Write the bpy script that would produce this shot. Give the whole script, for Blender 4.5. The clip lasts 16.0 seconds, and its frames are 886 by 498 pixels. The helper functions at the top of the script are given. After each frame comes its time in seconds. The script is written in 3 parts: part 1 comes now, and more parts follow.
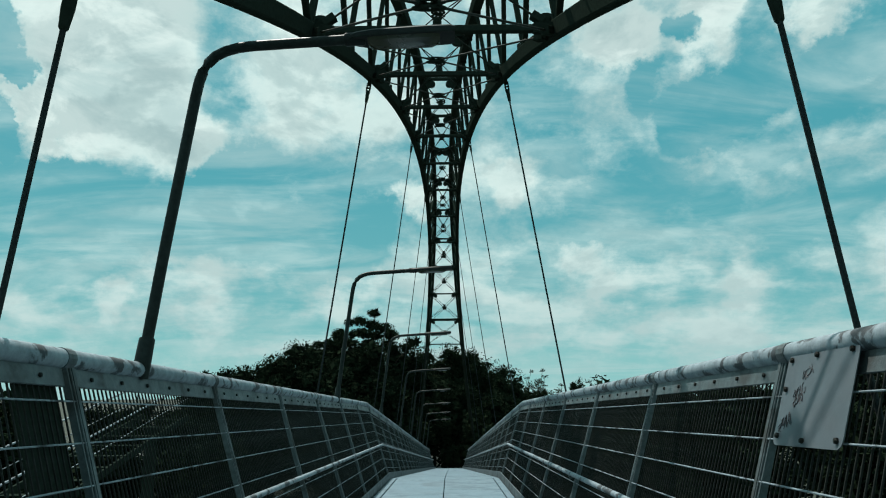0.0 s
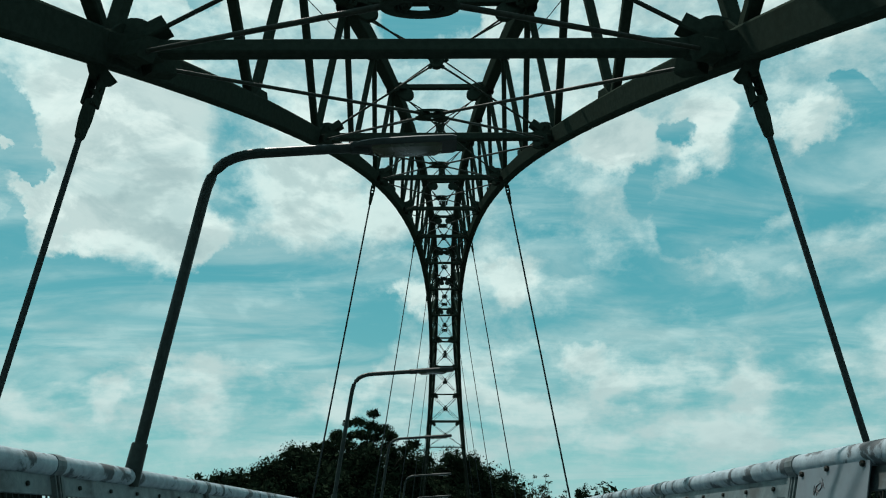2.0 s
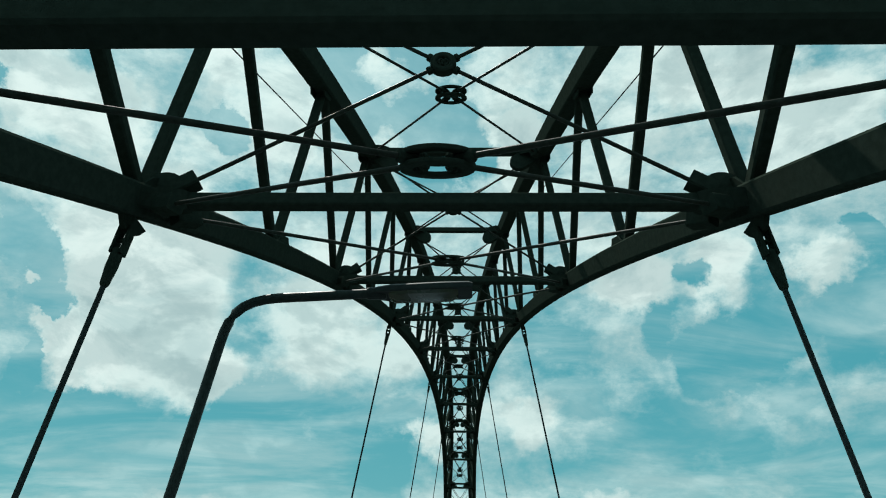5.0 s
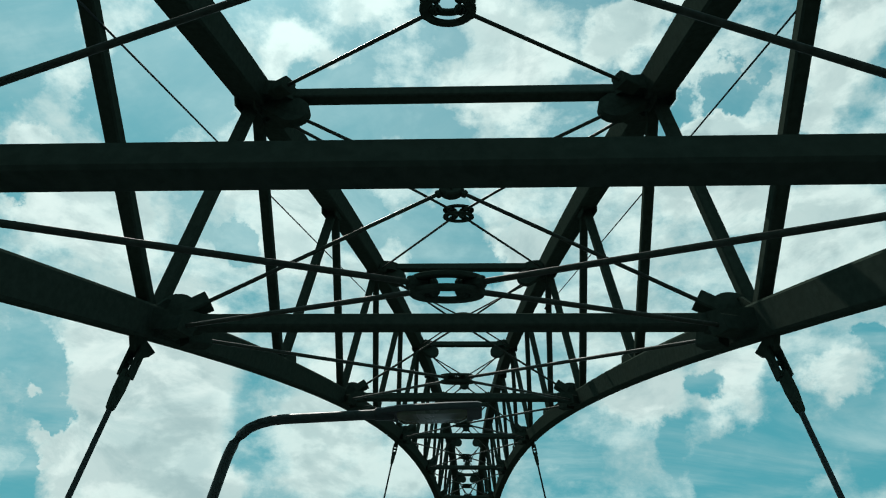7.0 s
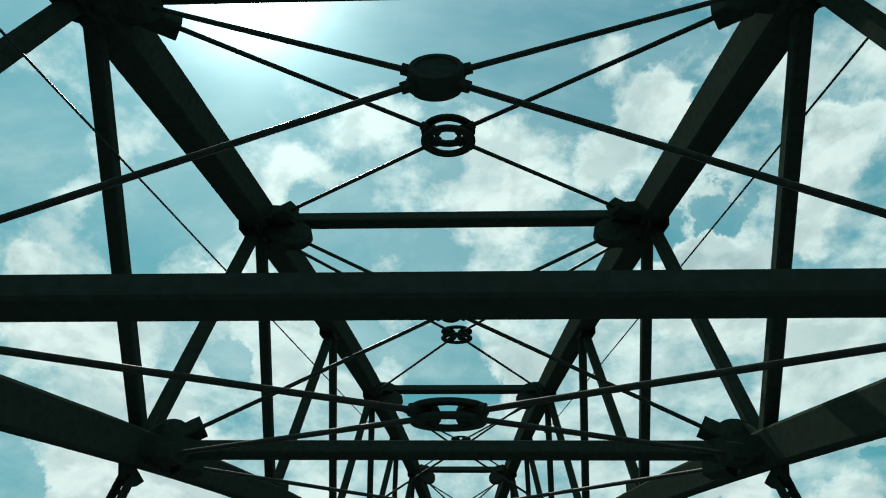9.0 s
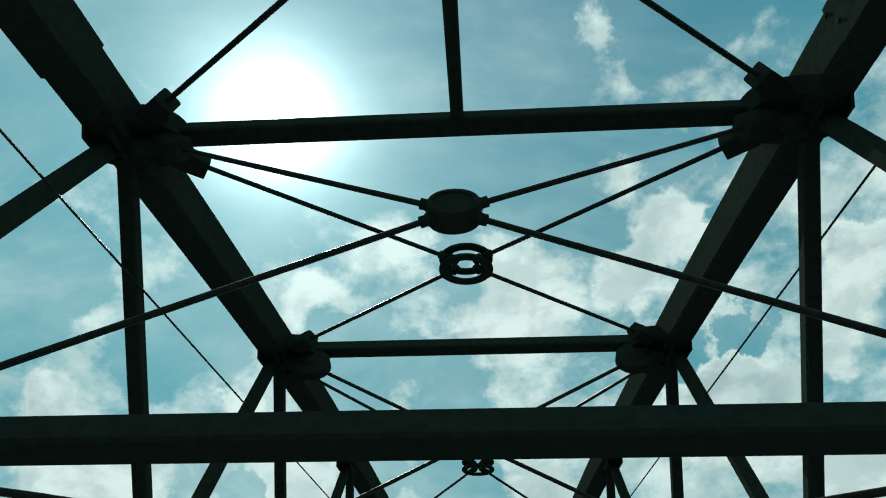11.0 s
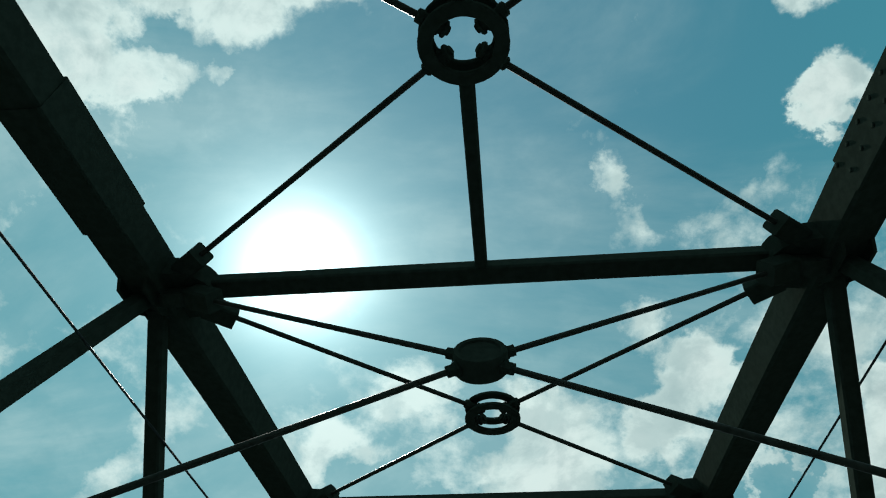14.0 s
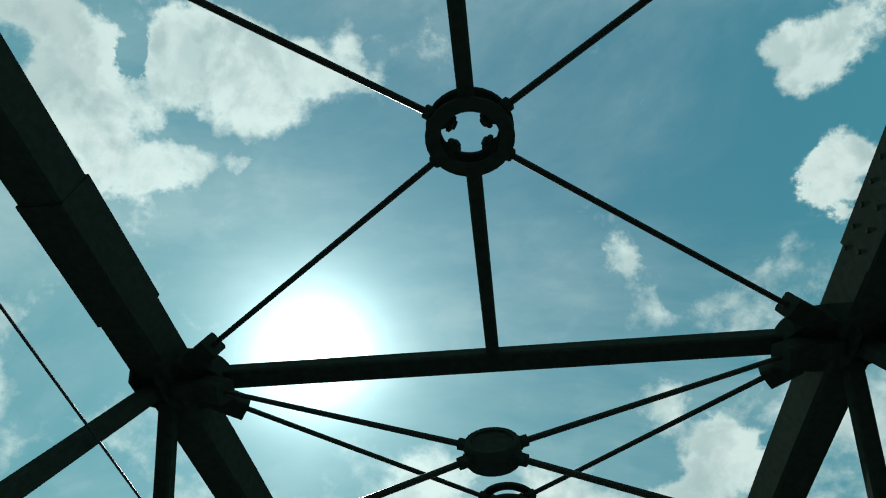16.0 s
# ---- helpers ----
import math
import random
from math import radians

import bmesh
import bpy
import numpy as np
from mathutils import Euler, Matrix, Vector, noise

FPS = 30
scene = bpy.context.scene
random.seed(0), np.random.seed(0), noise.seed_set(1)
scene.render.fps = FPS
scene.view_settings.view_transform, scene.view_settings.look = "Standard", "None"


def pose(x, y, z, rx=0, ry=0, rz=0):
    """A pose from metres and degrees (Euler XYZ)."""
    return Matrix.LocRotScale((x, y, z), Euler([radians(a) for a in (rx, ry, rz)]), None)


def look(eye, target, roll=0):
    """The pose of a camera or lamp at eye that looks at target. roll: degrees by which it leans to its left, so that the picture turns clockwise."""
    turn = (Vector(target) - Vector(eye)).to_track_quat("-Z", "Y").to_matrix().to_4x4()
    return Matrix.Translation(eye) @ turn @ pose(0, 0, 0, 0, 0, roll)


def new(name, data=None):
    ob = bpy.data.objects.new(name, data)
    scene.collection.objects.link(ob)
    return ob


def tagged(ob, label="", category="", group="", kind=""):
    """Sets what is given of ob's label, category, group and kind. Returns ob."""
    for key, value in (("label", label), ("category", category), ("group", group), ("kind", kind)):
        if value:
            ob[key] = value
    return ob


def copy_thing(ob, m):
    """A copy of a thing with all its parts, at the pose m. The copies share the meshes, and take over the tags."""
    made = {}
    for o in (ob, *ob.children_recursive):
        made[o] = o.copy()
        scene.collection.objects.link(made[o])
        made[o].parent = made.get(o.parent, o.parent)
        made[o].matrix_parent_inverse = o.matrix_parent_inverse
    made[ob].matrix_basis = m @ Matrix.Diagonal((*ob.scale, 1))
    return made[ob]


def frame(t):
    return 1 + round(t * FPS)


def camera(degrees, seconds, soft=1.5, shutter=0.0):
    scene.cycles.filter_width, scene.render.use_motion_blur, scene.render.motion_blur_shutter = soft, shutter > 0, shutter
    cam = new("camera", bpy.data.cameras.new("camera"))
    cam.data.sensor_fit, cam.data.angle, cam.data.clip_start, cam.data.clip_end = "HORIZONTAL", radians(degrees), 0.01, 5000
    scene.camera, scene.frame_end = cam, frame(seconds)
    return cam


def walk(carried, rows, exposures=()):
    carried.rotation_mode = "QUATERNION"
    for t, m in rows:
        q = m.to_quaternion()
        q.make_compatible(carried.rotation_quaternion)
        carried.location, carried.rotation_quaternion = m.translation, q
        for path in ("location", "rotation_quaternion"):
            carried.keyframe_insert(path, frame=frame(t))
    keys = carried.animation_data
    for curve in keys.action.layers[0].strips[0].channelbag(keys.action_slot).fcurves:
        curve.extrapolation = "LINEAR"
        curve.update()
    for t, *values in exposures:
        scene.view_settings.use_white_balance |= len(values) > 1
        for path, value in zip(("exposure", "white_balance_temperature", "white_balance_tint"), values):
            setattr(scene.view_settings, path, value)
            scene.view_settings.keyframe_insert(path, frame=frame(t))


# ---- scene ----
cam = camera(63.95, 16.0, soft=1.1)
# seconds, eye x y z, yaw to the left, pitch up, lean: a nearly standing eye that tilts from the path to the zenith
ROWS = [
    (0.0, 0.012, 0.014, 1.371, 0.44, 11.53, -0.40),
    (0.5, 0.015, 0.015, 1.380, 0.21, 13.49, -0.38),
    (1.0, 0.014, 0.008, 1.389, 0.41, 15.38, -0.46),
    (1.5, 0.022, -0.002, 1.393, 0.39, 17.85, -0.27),
    (2.0, 0.018, -0.008, 1.398, 0.57, 19.46, 0.09),
    (2.5, 0.018, -0.012, 1.404, 0.86, 20.97, 0.45),
    (3.0, 0.018, -0.019, 1.414, 0.95, 23.11, 0.61),
    (3.5, 0.021, -0.027, 1.418, 1.43, 24.80, 0.59),
    (4.0, 0.021, -0.031, 1.424, 1.56, 26.79, 0.84),
    (6.5, 0.014, -0.070, 1.464, 3.07, 36.74, 1.75),
    (7.0, 0.011, -0.085, 1.467, 3.09, 39.45, 1.63),
    (7.5, 0.011, -0.095, 1.470, 3.38, 41.92, 1.75),
    (8.0, 0.005, -0.099, 1.472, 3.19, 44.01, 1.73),
    (8.5, 0.004, -0.115, 1.476, 3.24, 46.18, 1.71),
    (9.0, -0.006, -0.118, 1.472, 3.07, 48.97, 1.82),
    (11.5, -0.009, -0.143, 1.485, 7.46, 61.13, 4.40),
    (12.0, -0.008, -0.144, 1.480, 8.41, 63.35, 5.04),
    (12.5, -0.009, -0.147, 1.480, 9.19, 64.84, 5.52),
    (13.0, -0.017, -0.145, 1.478, 10.91, 66.58, 6.89),
    (13.5, -0.017, -0.147, 1.479, 13.03, 68.75, 8.89),
    (14.0, -0.019, -0.157, 1.479, 13.63, 70.18, 9.71),
    (14.5, -0.011, -0.156, 1.478, 15.25, 71.82, 11.00),
    (15.0, -0.013, -0.159, 1.476, 17.53, 73.34, 13.30),
    (15.5, -0.009, -0.164, 1.476, 20.01, 74.82, 15.53),
    (16.0, -0.004, -0.176, 1.468, 22.86, 76.45, 17.76),
]


def eye_pose(x, y, z, yaw, pitch, lean):
    a, b = radians(yaw), radians(pitch)
    ahead = Vector((-math.sin(a) * math.cos(b), math.cos(a) * math.cos(b), math.sin(b)))
    eye = Vector((x, y, z))
    return look(eye, eye + ahead, lean)


PATH = [(r[0], eye_pose(*r[1:])) for r in ROWS]
walk(cam, PATH, exposures=[(0.0, 0.0), (9.0, 0.0), (11.5, -0.12), (16.0, -0.18)])

# ---------------------------------------------------------------- light
SUN_DIR = Vector((-0.277, 0.330, 0.902)).normalized()
SUN_EL = math.asin(SUN_DIR.z)
SUN_AZ = math.atan2(SUN_DIR.x, SUN_DIR.y)


class Graph:
    """Short hand for node trees."""

    def __init__(self, tree):
        self.t = tree
        tree.nodes.clear()

    def add(self, kind, **values):
        n = self.t.nodes.new(kind)
        for key, v in values.items():
            setattr(n, key, v)
        return n

    def link(self, a, b):
        self.t.links.new(a, b)

    def put(self, socket, v):
        if isinstance(v, bpy.types.NodeSocket):
            self.link(v, socket)
        else:
            socket.default_value = v

    def math(self, op, a, b=0.0, c=0.0, clamp=False):
        n = self.add("ShaderNodeMath", operation=op, use_clamp=clamp)
        for s, v in zip(n.inputs, (a, b, c)):
            self.put(s, v)
        return n.outputs[0]

    def vmath(self, op, a, b=(0, 0, 0)):
        n = self.add("ShaderNodeVectorMath", operation=op)
        self.put(n.inputs[0], a)
        self.put(n.inputs[1], b)
        return n.outputs["Value"] if op in ("DOT_PRODUCT", "LENGTH", "DISTANCE") else n.outputs[0]

    def noise(self, vec, scale, detail=4.0, rough=0.55, distort=0.0):
        n = self.add("ShaderNodeTexNoise")
        self.put(n.inputs["Vector"], vec)
        n.inputs["Scale"].default_value = scale
        n.inputs["Detail"].default_value = detail
        n.inputs["Roughness"].default_value = rough
        n.inputs["Distortion"].default_value = distort
        return n.outputs["Fac"]

    def ramp(self, fac, lo, hi, a=0.0, b=1.0):
        n = self.add("ShaderNodeMapRange", interpolation_type="SMOOTHSTEP")
        for s, v in zip(n.inputs, (fac, lo, hi, a, b)):
            self.put(s, v)
        return n.outputs[0]

    def mix(self, fac, a, b, blend="MIX"):
        n = self.add("ShaderNodeMix", data_type="RGBA", blend_type=blend)
        self.put(n.inputs[0], fac)
        self.put(n.inputs[6], a)
        self.put(n.inputs[7], b)
        return n.outputs[2]


def rgb(r, g, b):
    return (r, g, b, 1.0)


def way(az, el):
    """The direction at az degrees to the right of +y and el degrees up."""
    a, e = radians(az), radians(el)
    return (math.sin(a) * math.cos(e), math.cos(a) * math.cos(e), math.sin(e))


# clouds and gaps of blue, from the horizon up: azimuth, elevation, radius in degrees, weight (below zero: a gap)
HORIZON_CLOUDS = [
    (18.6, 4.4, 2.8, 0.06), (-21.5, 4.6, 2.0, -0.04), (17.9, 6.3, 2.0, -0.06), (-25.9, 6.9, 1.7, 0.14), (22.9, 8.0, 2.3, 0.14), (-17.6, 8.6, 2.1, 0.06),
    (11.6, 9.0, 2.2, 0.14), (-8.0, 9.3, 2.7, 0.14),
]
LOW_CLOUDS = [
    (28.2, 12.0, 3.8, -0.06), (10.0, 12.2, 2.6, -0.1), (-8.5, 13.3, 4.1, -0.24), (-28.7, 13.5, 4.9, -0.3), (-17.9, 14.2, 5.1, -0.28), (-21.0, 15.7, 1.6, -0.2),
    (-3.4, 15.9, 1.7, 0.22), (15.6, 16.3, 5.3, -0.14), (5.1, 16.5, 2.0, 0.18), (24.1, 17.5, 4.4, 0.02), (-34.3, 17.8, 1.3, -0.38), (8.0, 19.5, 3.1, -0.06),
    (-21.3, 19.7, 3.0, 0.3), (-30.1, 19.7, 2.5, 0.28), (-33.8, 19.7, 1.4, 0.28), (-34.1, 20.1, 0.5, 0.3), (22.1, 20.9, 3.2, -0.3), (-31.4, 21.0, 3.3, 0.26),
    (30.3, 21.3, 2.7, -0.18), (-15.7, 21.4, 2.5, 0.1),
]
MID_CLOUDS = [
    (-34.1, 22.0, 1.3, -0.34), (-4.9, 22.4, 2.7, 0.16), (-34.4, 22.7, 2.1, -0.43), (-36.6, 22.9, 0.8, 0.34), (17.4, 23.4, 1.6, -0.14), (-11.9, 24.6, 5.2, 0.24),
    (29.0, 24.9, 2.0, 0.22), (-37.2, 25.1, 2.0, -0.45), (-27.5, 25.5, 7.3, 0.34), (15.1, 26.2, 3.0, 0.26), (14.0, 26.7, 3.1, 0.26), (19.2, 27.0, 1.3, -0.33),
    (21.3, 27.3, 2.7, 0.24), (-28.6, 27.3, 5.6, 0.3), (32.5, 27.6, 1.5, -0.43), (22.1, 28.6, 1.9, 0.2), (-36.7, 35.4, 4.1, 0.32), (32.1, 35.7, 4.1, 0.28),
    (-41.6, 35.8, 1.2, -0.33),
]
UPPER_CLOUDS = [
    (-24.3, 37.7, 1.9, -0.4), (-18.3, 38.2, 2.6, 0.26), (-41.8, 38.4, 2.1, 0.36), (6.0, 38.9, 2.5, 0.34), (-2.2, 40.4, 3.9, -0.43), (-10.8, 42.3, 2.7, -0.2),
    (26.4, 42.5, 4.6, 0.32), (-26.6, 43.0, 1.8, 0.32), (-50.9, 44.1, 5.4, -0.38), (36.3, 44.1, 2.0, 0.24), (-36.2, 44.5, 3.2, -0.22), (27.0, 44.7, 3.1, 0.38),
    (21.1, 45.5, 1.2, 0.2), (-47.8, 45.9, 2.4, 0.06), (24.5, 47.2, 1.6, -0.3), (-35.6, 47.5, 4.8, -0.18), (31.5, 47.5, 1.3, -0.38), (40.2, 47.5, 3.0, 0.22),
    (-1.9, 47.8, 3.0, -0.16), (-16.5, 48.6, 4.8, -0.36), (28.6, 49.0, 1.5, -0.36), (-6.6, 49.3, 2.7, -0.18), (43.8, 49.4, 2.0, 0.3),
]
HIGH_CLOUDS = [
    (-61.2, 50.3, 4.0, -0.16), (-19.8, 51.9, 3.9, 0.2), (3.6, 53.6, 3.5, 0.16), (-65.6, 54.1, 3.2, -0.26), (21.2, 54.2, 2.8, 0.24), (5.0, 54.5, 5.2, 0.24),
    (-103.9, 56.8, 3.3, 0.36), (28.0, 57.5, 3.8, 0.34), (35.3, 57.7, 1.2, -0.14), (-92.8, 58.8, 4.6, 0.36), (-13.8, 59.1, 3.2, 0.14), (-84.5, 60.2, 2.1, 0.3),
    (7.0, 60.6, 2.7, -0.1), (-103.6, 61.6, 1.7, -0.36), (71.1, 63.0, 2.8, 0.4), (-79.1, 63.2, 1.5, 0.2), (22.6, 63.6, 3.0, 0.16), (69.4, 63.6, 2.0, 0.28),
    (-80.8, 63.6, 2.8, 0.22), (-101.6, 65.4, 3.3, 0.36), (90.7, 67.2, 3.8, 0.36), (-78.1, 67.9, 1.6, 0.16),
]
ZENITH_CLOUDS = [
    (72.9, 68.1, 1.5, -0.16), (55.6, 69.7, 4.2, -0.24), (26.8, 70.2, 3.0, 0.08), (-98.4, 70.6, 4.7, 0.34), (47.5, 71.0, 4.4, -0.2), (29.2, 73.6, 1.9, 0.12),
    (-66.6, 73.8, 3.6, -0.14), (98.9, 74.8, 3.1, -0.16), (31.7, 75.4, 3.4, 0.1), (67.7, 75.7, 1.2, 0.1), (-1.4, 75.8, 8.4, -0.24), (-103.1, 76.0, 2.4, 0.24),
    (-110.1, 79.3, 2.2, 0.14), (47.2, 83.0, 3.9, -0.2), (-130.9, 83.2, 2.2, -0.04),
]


def build_world():
    w = bpy.data.worlds.new("sky")
    scene.world = w
    w.use_nodes = True
    g = Graph(w.node_tree)
    ray = g.add("ShaderNodeTexCoord").outputs["Generated"]
    sep = g.add("ShaderNodeSeparateXYZ")
    g.link(ray, sep.inputs[0])
    up = g.math("MAXIMUM", sep.outputs[2], 0.0)
    # clouds lie in a layer overhead, so their pattern draws together towards the horizon
    flat = g.math("ADD", up, 0.16)
    lay = g.add("ShaderNodeCombineXYZ")
    g.link(g.math("DIVIDE", sep.outputs[0], flat), lay.inputs[0])
    g.link(g.math("DIVIDE", sep.outputs[1], flat), lay.inputs[1])
    layer = lay.outputs[0]
    dome = g.vmath("MULTIPLY", ray, (1.0, 1.0, 1.7))
    puff = g.noise(dome, 4.6, 10.0, 0.6, 0.3)
    streak = g.noise(g.vmath("MULTIPLY", layer, (0.7, 1.5, 1.0)), 1.5, 8.0, 0.6, 0.6)
    fine = g.noise(dome, 15.0, 8.0, 0.66, 0.15)
    body = g.math("ADD", g.math("MULTIPLY", puff, 0.42), g.math("ADD", g.math("MULTIPLY", streak, 0.22), g.math("MULTIPLY", fine, 0.30)))
    # a broken deck half way up, a low bank over the horizon, fewer clouds overhead
    total = g.math("SUBTRACT", body, g.math("ADD", g.ramp(up, 0.38, 0.50, 0.49, 0.43), g.ramp(up, 0.72, 0.88, 0.0, 0.115)))
    bank = g.math("MULTIPLY", g.ramp(up, 0.02, 0.07), g.ramp(up, 0.14, 0.24, 1.0, 0.0))
    rows = g.noise(g.vmath("MULTIPLY", ray, (1.0, 1.0, 3.0)), 6.5, 8.0, 0.55, 0.2)
    heap = g.math("ADD", g.math("MULTIPLY", g.math("SUBTRACT", rows, 0.5), 0.75), 0.06)
    total = g.math("ADD", total, g.math("MULTIPLY", bank, heap))
    wob = g.add("ShaderNodeTexNoise")
    g.link(ray, wob.inputs["Vector"])
    wob.inputs["Scale"].default_value = 6.0
    wob.inputs["Detail"].default_value = 7.0
    wob.inputs["Roughness"].default_value = 0.62
    sh = g.vmath("MULTIPLY", g.vmath("SUBTRACT", wob.outputs["Color"], (0.5, 0.5, 0.5)), (0.2, 0.2, 0.2))
    bent = g.vmath("ADD", ray, sh)
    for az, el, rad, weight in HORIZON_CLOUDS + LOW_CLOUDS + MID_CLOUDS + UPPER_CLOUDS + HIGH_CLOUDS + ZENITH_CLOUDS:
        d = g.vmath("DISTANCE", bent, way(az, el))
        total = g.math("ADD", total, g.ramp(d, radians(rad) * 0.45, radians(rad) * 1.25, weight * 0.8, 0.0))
    lace = g.noise(dome, 34.0, 6.0, 0.6, 0.2)
    total = g.math("ADD", total, g.math("MULTIPLY", g.math("SUBTRACT", lace, 0.5), 0.09))
    cover = g.ramp(total, g.ramp(up, 0.3, 0.9, -0.11, -0.07), g.ramp(up, 0.3, 0.9, 0.17, 0.11))
    veil = g.math("MULTIPLY", g.ramp(streak, 0.38, 0.68), g.ramp(up, 0.65, 0.88, 0.54, 0.34))
    cover = g.math("MAXIMUM", cover, veil)
    thick = g.ramp(total, 0.04, 0.36)
    sky = g.add("ShaderNodeTexSky", sky_type="NISHITA", sun_disc=False, sun_elevation=SUN_EL, sun_rotation=SUN_AZ,
                air_density=1.0, dust_density=0.6, ozone_density=2.0)
    # thin haze low down, clear teal above, deeper overhead
    ramp = g.add("ShaderNodeValToRGB")
    g.link(up, ramp.inputs[0])
    cr = ramp.color_ramp
    cr.elements[0].position, cr.elements[0].color = 0.0, rgb(2.7, 5.6, 5.8)
    cr.elements[1].position, cr.elements[1].color = 1.0, rgb(0.38, 2.1, 3.1)
    for at, col in ((0.12, (1.4, 4.3, 4.7)), (0.30, (0.70, 3.55, 4.2)), (0.65, (0.6, 3.3, 4.0)), (0.88, (0.48, 2.7, 3.5))):
        e = cr.elements.new(at)
        e.color = rgb(*col)
    blue = g.mix(0.93, g.mix(1.0, sky.outputs[0], rgb(0.9, 1.6, 1.1), "MULTIPLY"), ramp.outputs[0])
    # sunlit edges white, thick middles a soft grey
    shade = g.ramp(g.noise(dome, 7.0, 8.0, 0.62, 0.4), 0.40, 0.62)
    grey = g.mix(shade, rgb(6.6, 8.1, 7.8), rgb(4.1, 5.8, 5.8))
    white = g.mix(g.math("MULTIPLY", thick, 0.85), rgb(6.2, 8.0, 7.7), grey)
    # the billows are lit from the sun's side and greyer on the far side
    near = g.noise(dome, 9.0, 7.0, 0.58, 0.3)
    sunward = g.noise(g.vmath("ADD", dome, tuple(SUN_DIR * 0.045)), 9.0, 7.0, 0.58, 0.3)
    relief = g.ramp(g.math("SUBTRACT", near, sunward), -0.09, 0.09)
    white = g.mix(1.0, white, g.mix(relief, rgb(0.84, 0.86, 0.87), rgb(1.14, 1.10, 1.09)), "MULTIPLY")
    white = g.mix(g.ramp(up, 0.0, 0.26, 0.75, 0.0), white, rgb(4.2, 5.9, 5.9))
    out = g.mix(g.math("MULTIPLY", cover, 0.97), blue, white)
    # bright air round the sun
    cosang = g.vmath("DOT_PRODUCT", g.vmath("NORMALIZE", ray), tuple(SUN_DIR))
    ang = g.math("ARCCOSINE", g.math("MINIMUM", cosang, 1.0))
    halo = g.math("ADD", g.math("MULTIPLY", g.math("EXPONENT", g.math("MULTIPLY", ang, -4.3)), 4.3),
                  g.math("MULTIPLY", g.math("EXPONENT", g.math("MULTIPLY", ang, -24.0)), 60.0))
    glow = g.mix(1.0, rgb(0.78, 1.0, 0.99), halo, "MULTIPLY")
    out = g.mix(1.0, out, glow, "ADD")
    bg = g.add("ShaderNodeBackground")
    g.link(out, bg.inputs[0])
    bg.inputs[1].default_value = 0.1
    o = g.add("ShaderNodeOutputWorld")
    g.link(bg.outputs[0], o.inputs[0])


build_world()
sun = new("sun", bpy.data.lights.new("sun", "SUN"))
sun.data.energy, sun.data.angle, sun.data.color = 4.8, radians(0.55), (1.0, 0.97, 0.9)
sun.matrix_world = look(tuple(SUN_DIR * 60), (0, 0, 0))

# ---------------------------------------------------------------- materials


def surface(name, base, rough=0.6, metal=0.0, spread=0.25, grain=18.0, stain=2.5, stain_col=None, bump=0.15, bump_scale=60.0,
            per_piece=0.0, stain_amount=0.5, gloss=0.5, edge=(0.5, 0.68)):
    m = bpy.data.materials.new(name)
    m.use_nodes = True
    g = Graph(m.node_tree)
    co = g.add("ShaderNodeTexCoord").outputs["Object"]
    fine = g.noise(co, grain, 6.0, 0.6)
    broad = g.noise(co, stain, 5.0, 0.6, 0.3)
    lo = rgb(*[c * (1 - spread) for c in base])
    hi = rgb(*[min(1, c * (1 + spread)) for c in base])
    col = g.mix(g.ramp(fine, 0.3, 0.7), lo, hi)
    if stain_col:
        col = g.mix(g.math("MULTIPLY", g.ramp(broad, *edge), stain_amount), col, rgb(*stain_col))
    if per_piece:
        ran = g.add("ShaderNodeObjectInfo").outputs["Random"]
        col = g.mix(1.0, col, g.math("ADD", 1 - per_piece, g.math("MULTIPLY", ran, 2 * per_piece)), "MULTIPLY")
    b = g.add("ShaderNodeBsdfPrincipled")
    g.link(col, b.inputs["Base Color"])
    g.link(g.ramp(broad, 0.3, 0.7, max(0.05, rough - 0.12), min(1, rough + 0.12)), b.inputs["Roughness"])
    b.inputs["Metallic"].default_value = metal
    b.inputs["Specular IOR Level"].default_value = gloss
    bm_ = g.add("ShaderNodeBump")
    bm_.inputs["Strength"].default_value = bump
    bm_.inputs["Distance"].default_value = 0.01
    g.link(g.noise(co, bump_scale, 4.0, 0.6), bm_.inputs["Height"])
    g.link(bm_.outputs[0], b.inputs["Normal"])
    o = g.add("ShaderNodeOutputMaterial")
    g.link(b.outputs[0], o.inputs[0])
    return m


STEEL = surface("dark_green_paint", (0.025, 0.035, 0.028), 0.8, 0.0, 0.14, 30, 1.8, (0.028, 0.035, 0.027), 0.08, 120, stain_amount=0.35, gloss=0.0)
ROD = surface("dark_rod_paint", (0.027, 0.032, 0.026), 0.5, 0.0, 0.2, 40, 3.0, (0.02, 0.02, 0.018), 0.08, 150, stain_amount=0.3, gloss=0.04)
CABLE = surface("dark_cable", (0.028, 0.036, 0.036), 0.6, 0.0, 0.3, 80, 6.0, None, 0.2, 300, gloss=0.03)
GALV = surface("weathered_galvanised_steel", (0.07, 0.094, 0.1), 0.55, 0.1, 0.22, 24, 5.0, (0.03, 0.034, 0.032), 0.15, 90, stain_amount=0.8)
TUBE = surface("weathered_tube", (0.21, 0.265, 0.295), 0.6, 0.1, 0.25, 14, 6.5, (0.03, 0.038, 0.043), 0.2, 70, stain_amount=0.95, edge=(0.53, 0.60))
PLATE = surface("grey_sheet_metal", (0.1, 0.124, 0.14), 0.5, 0.2, 0.08, 10, 2.5, (0.09, 0.108, 0.12), 0.04, 60, stain_amount=0.5)
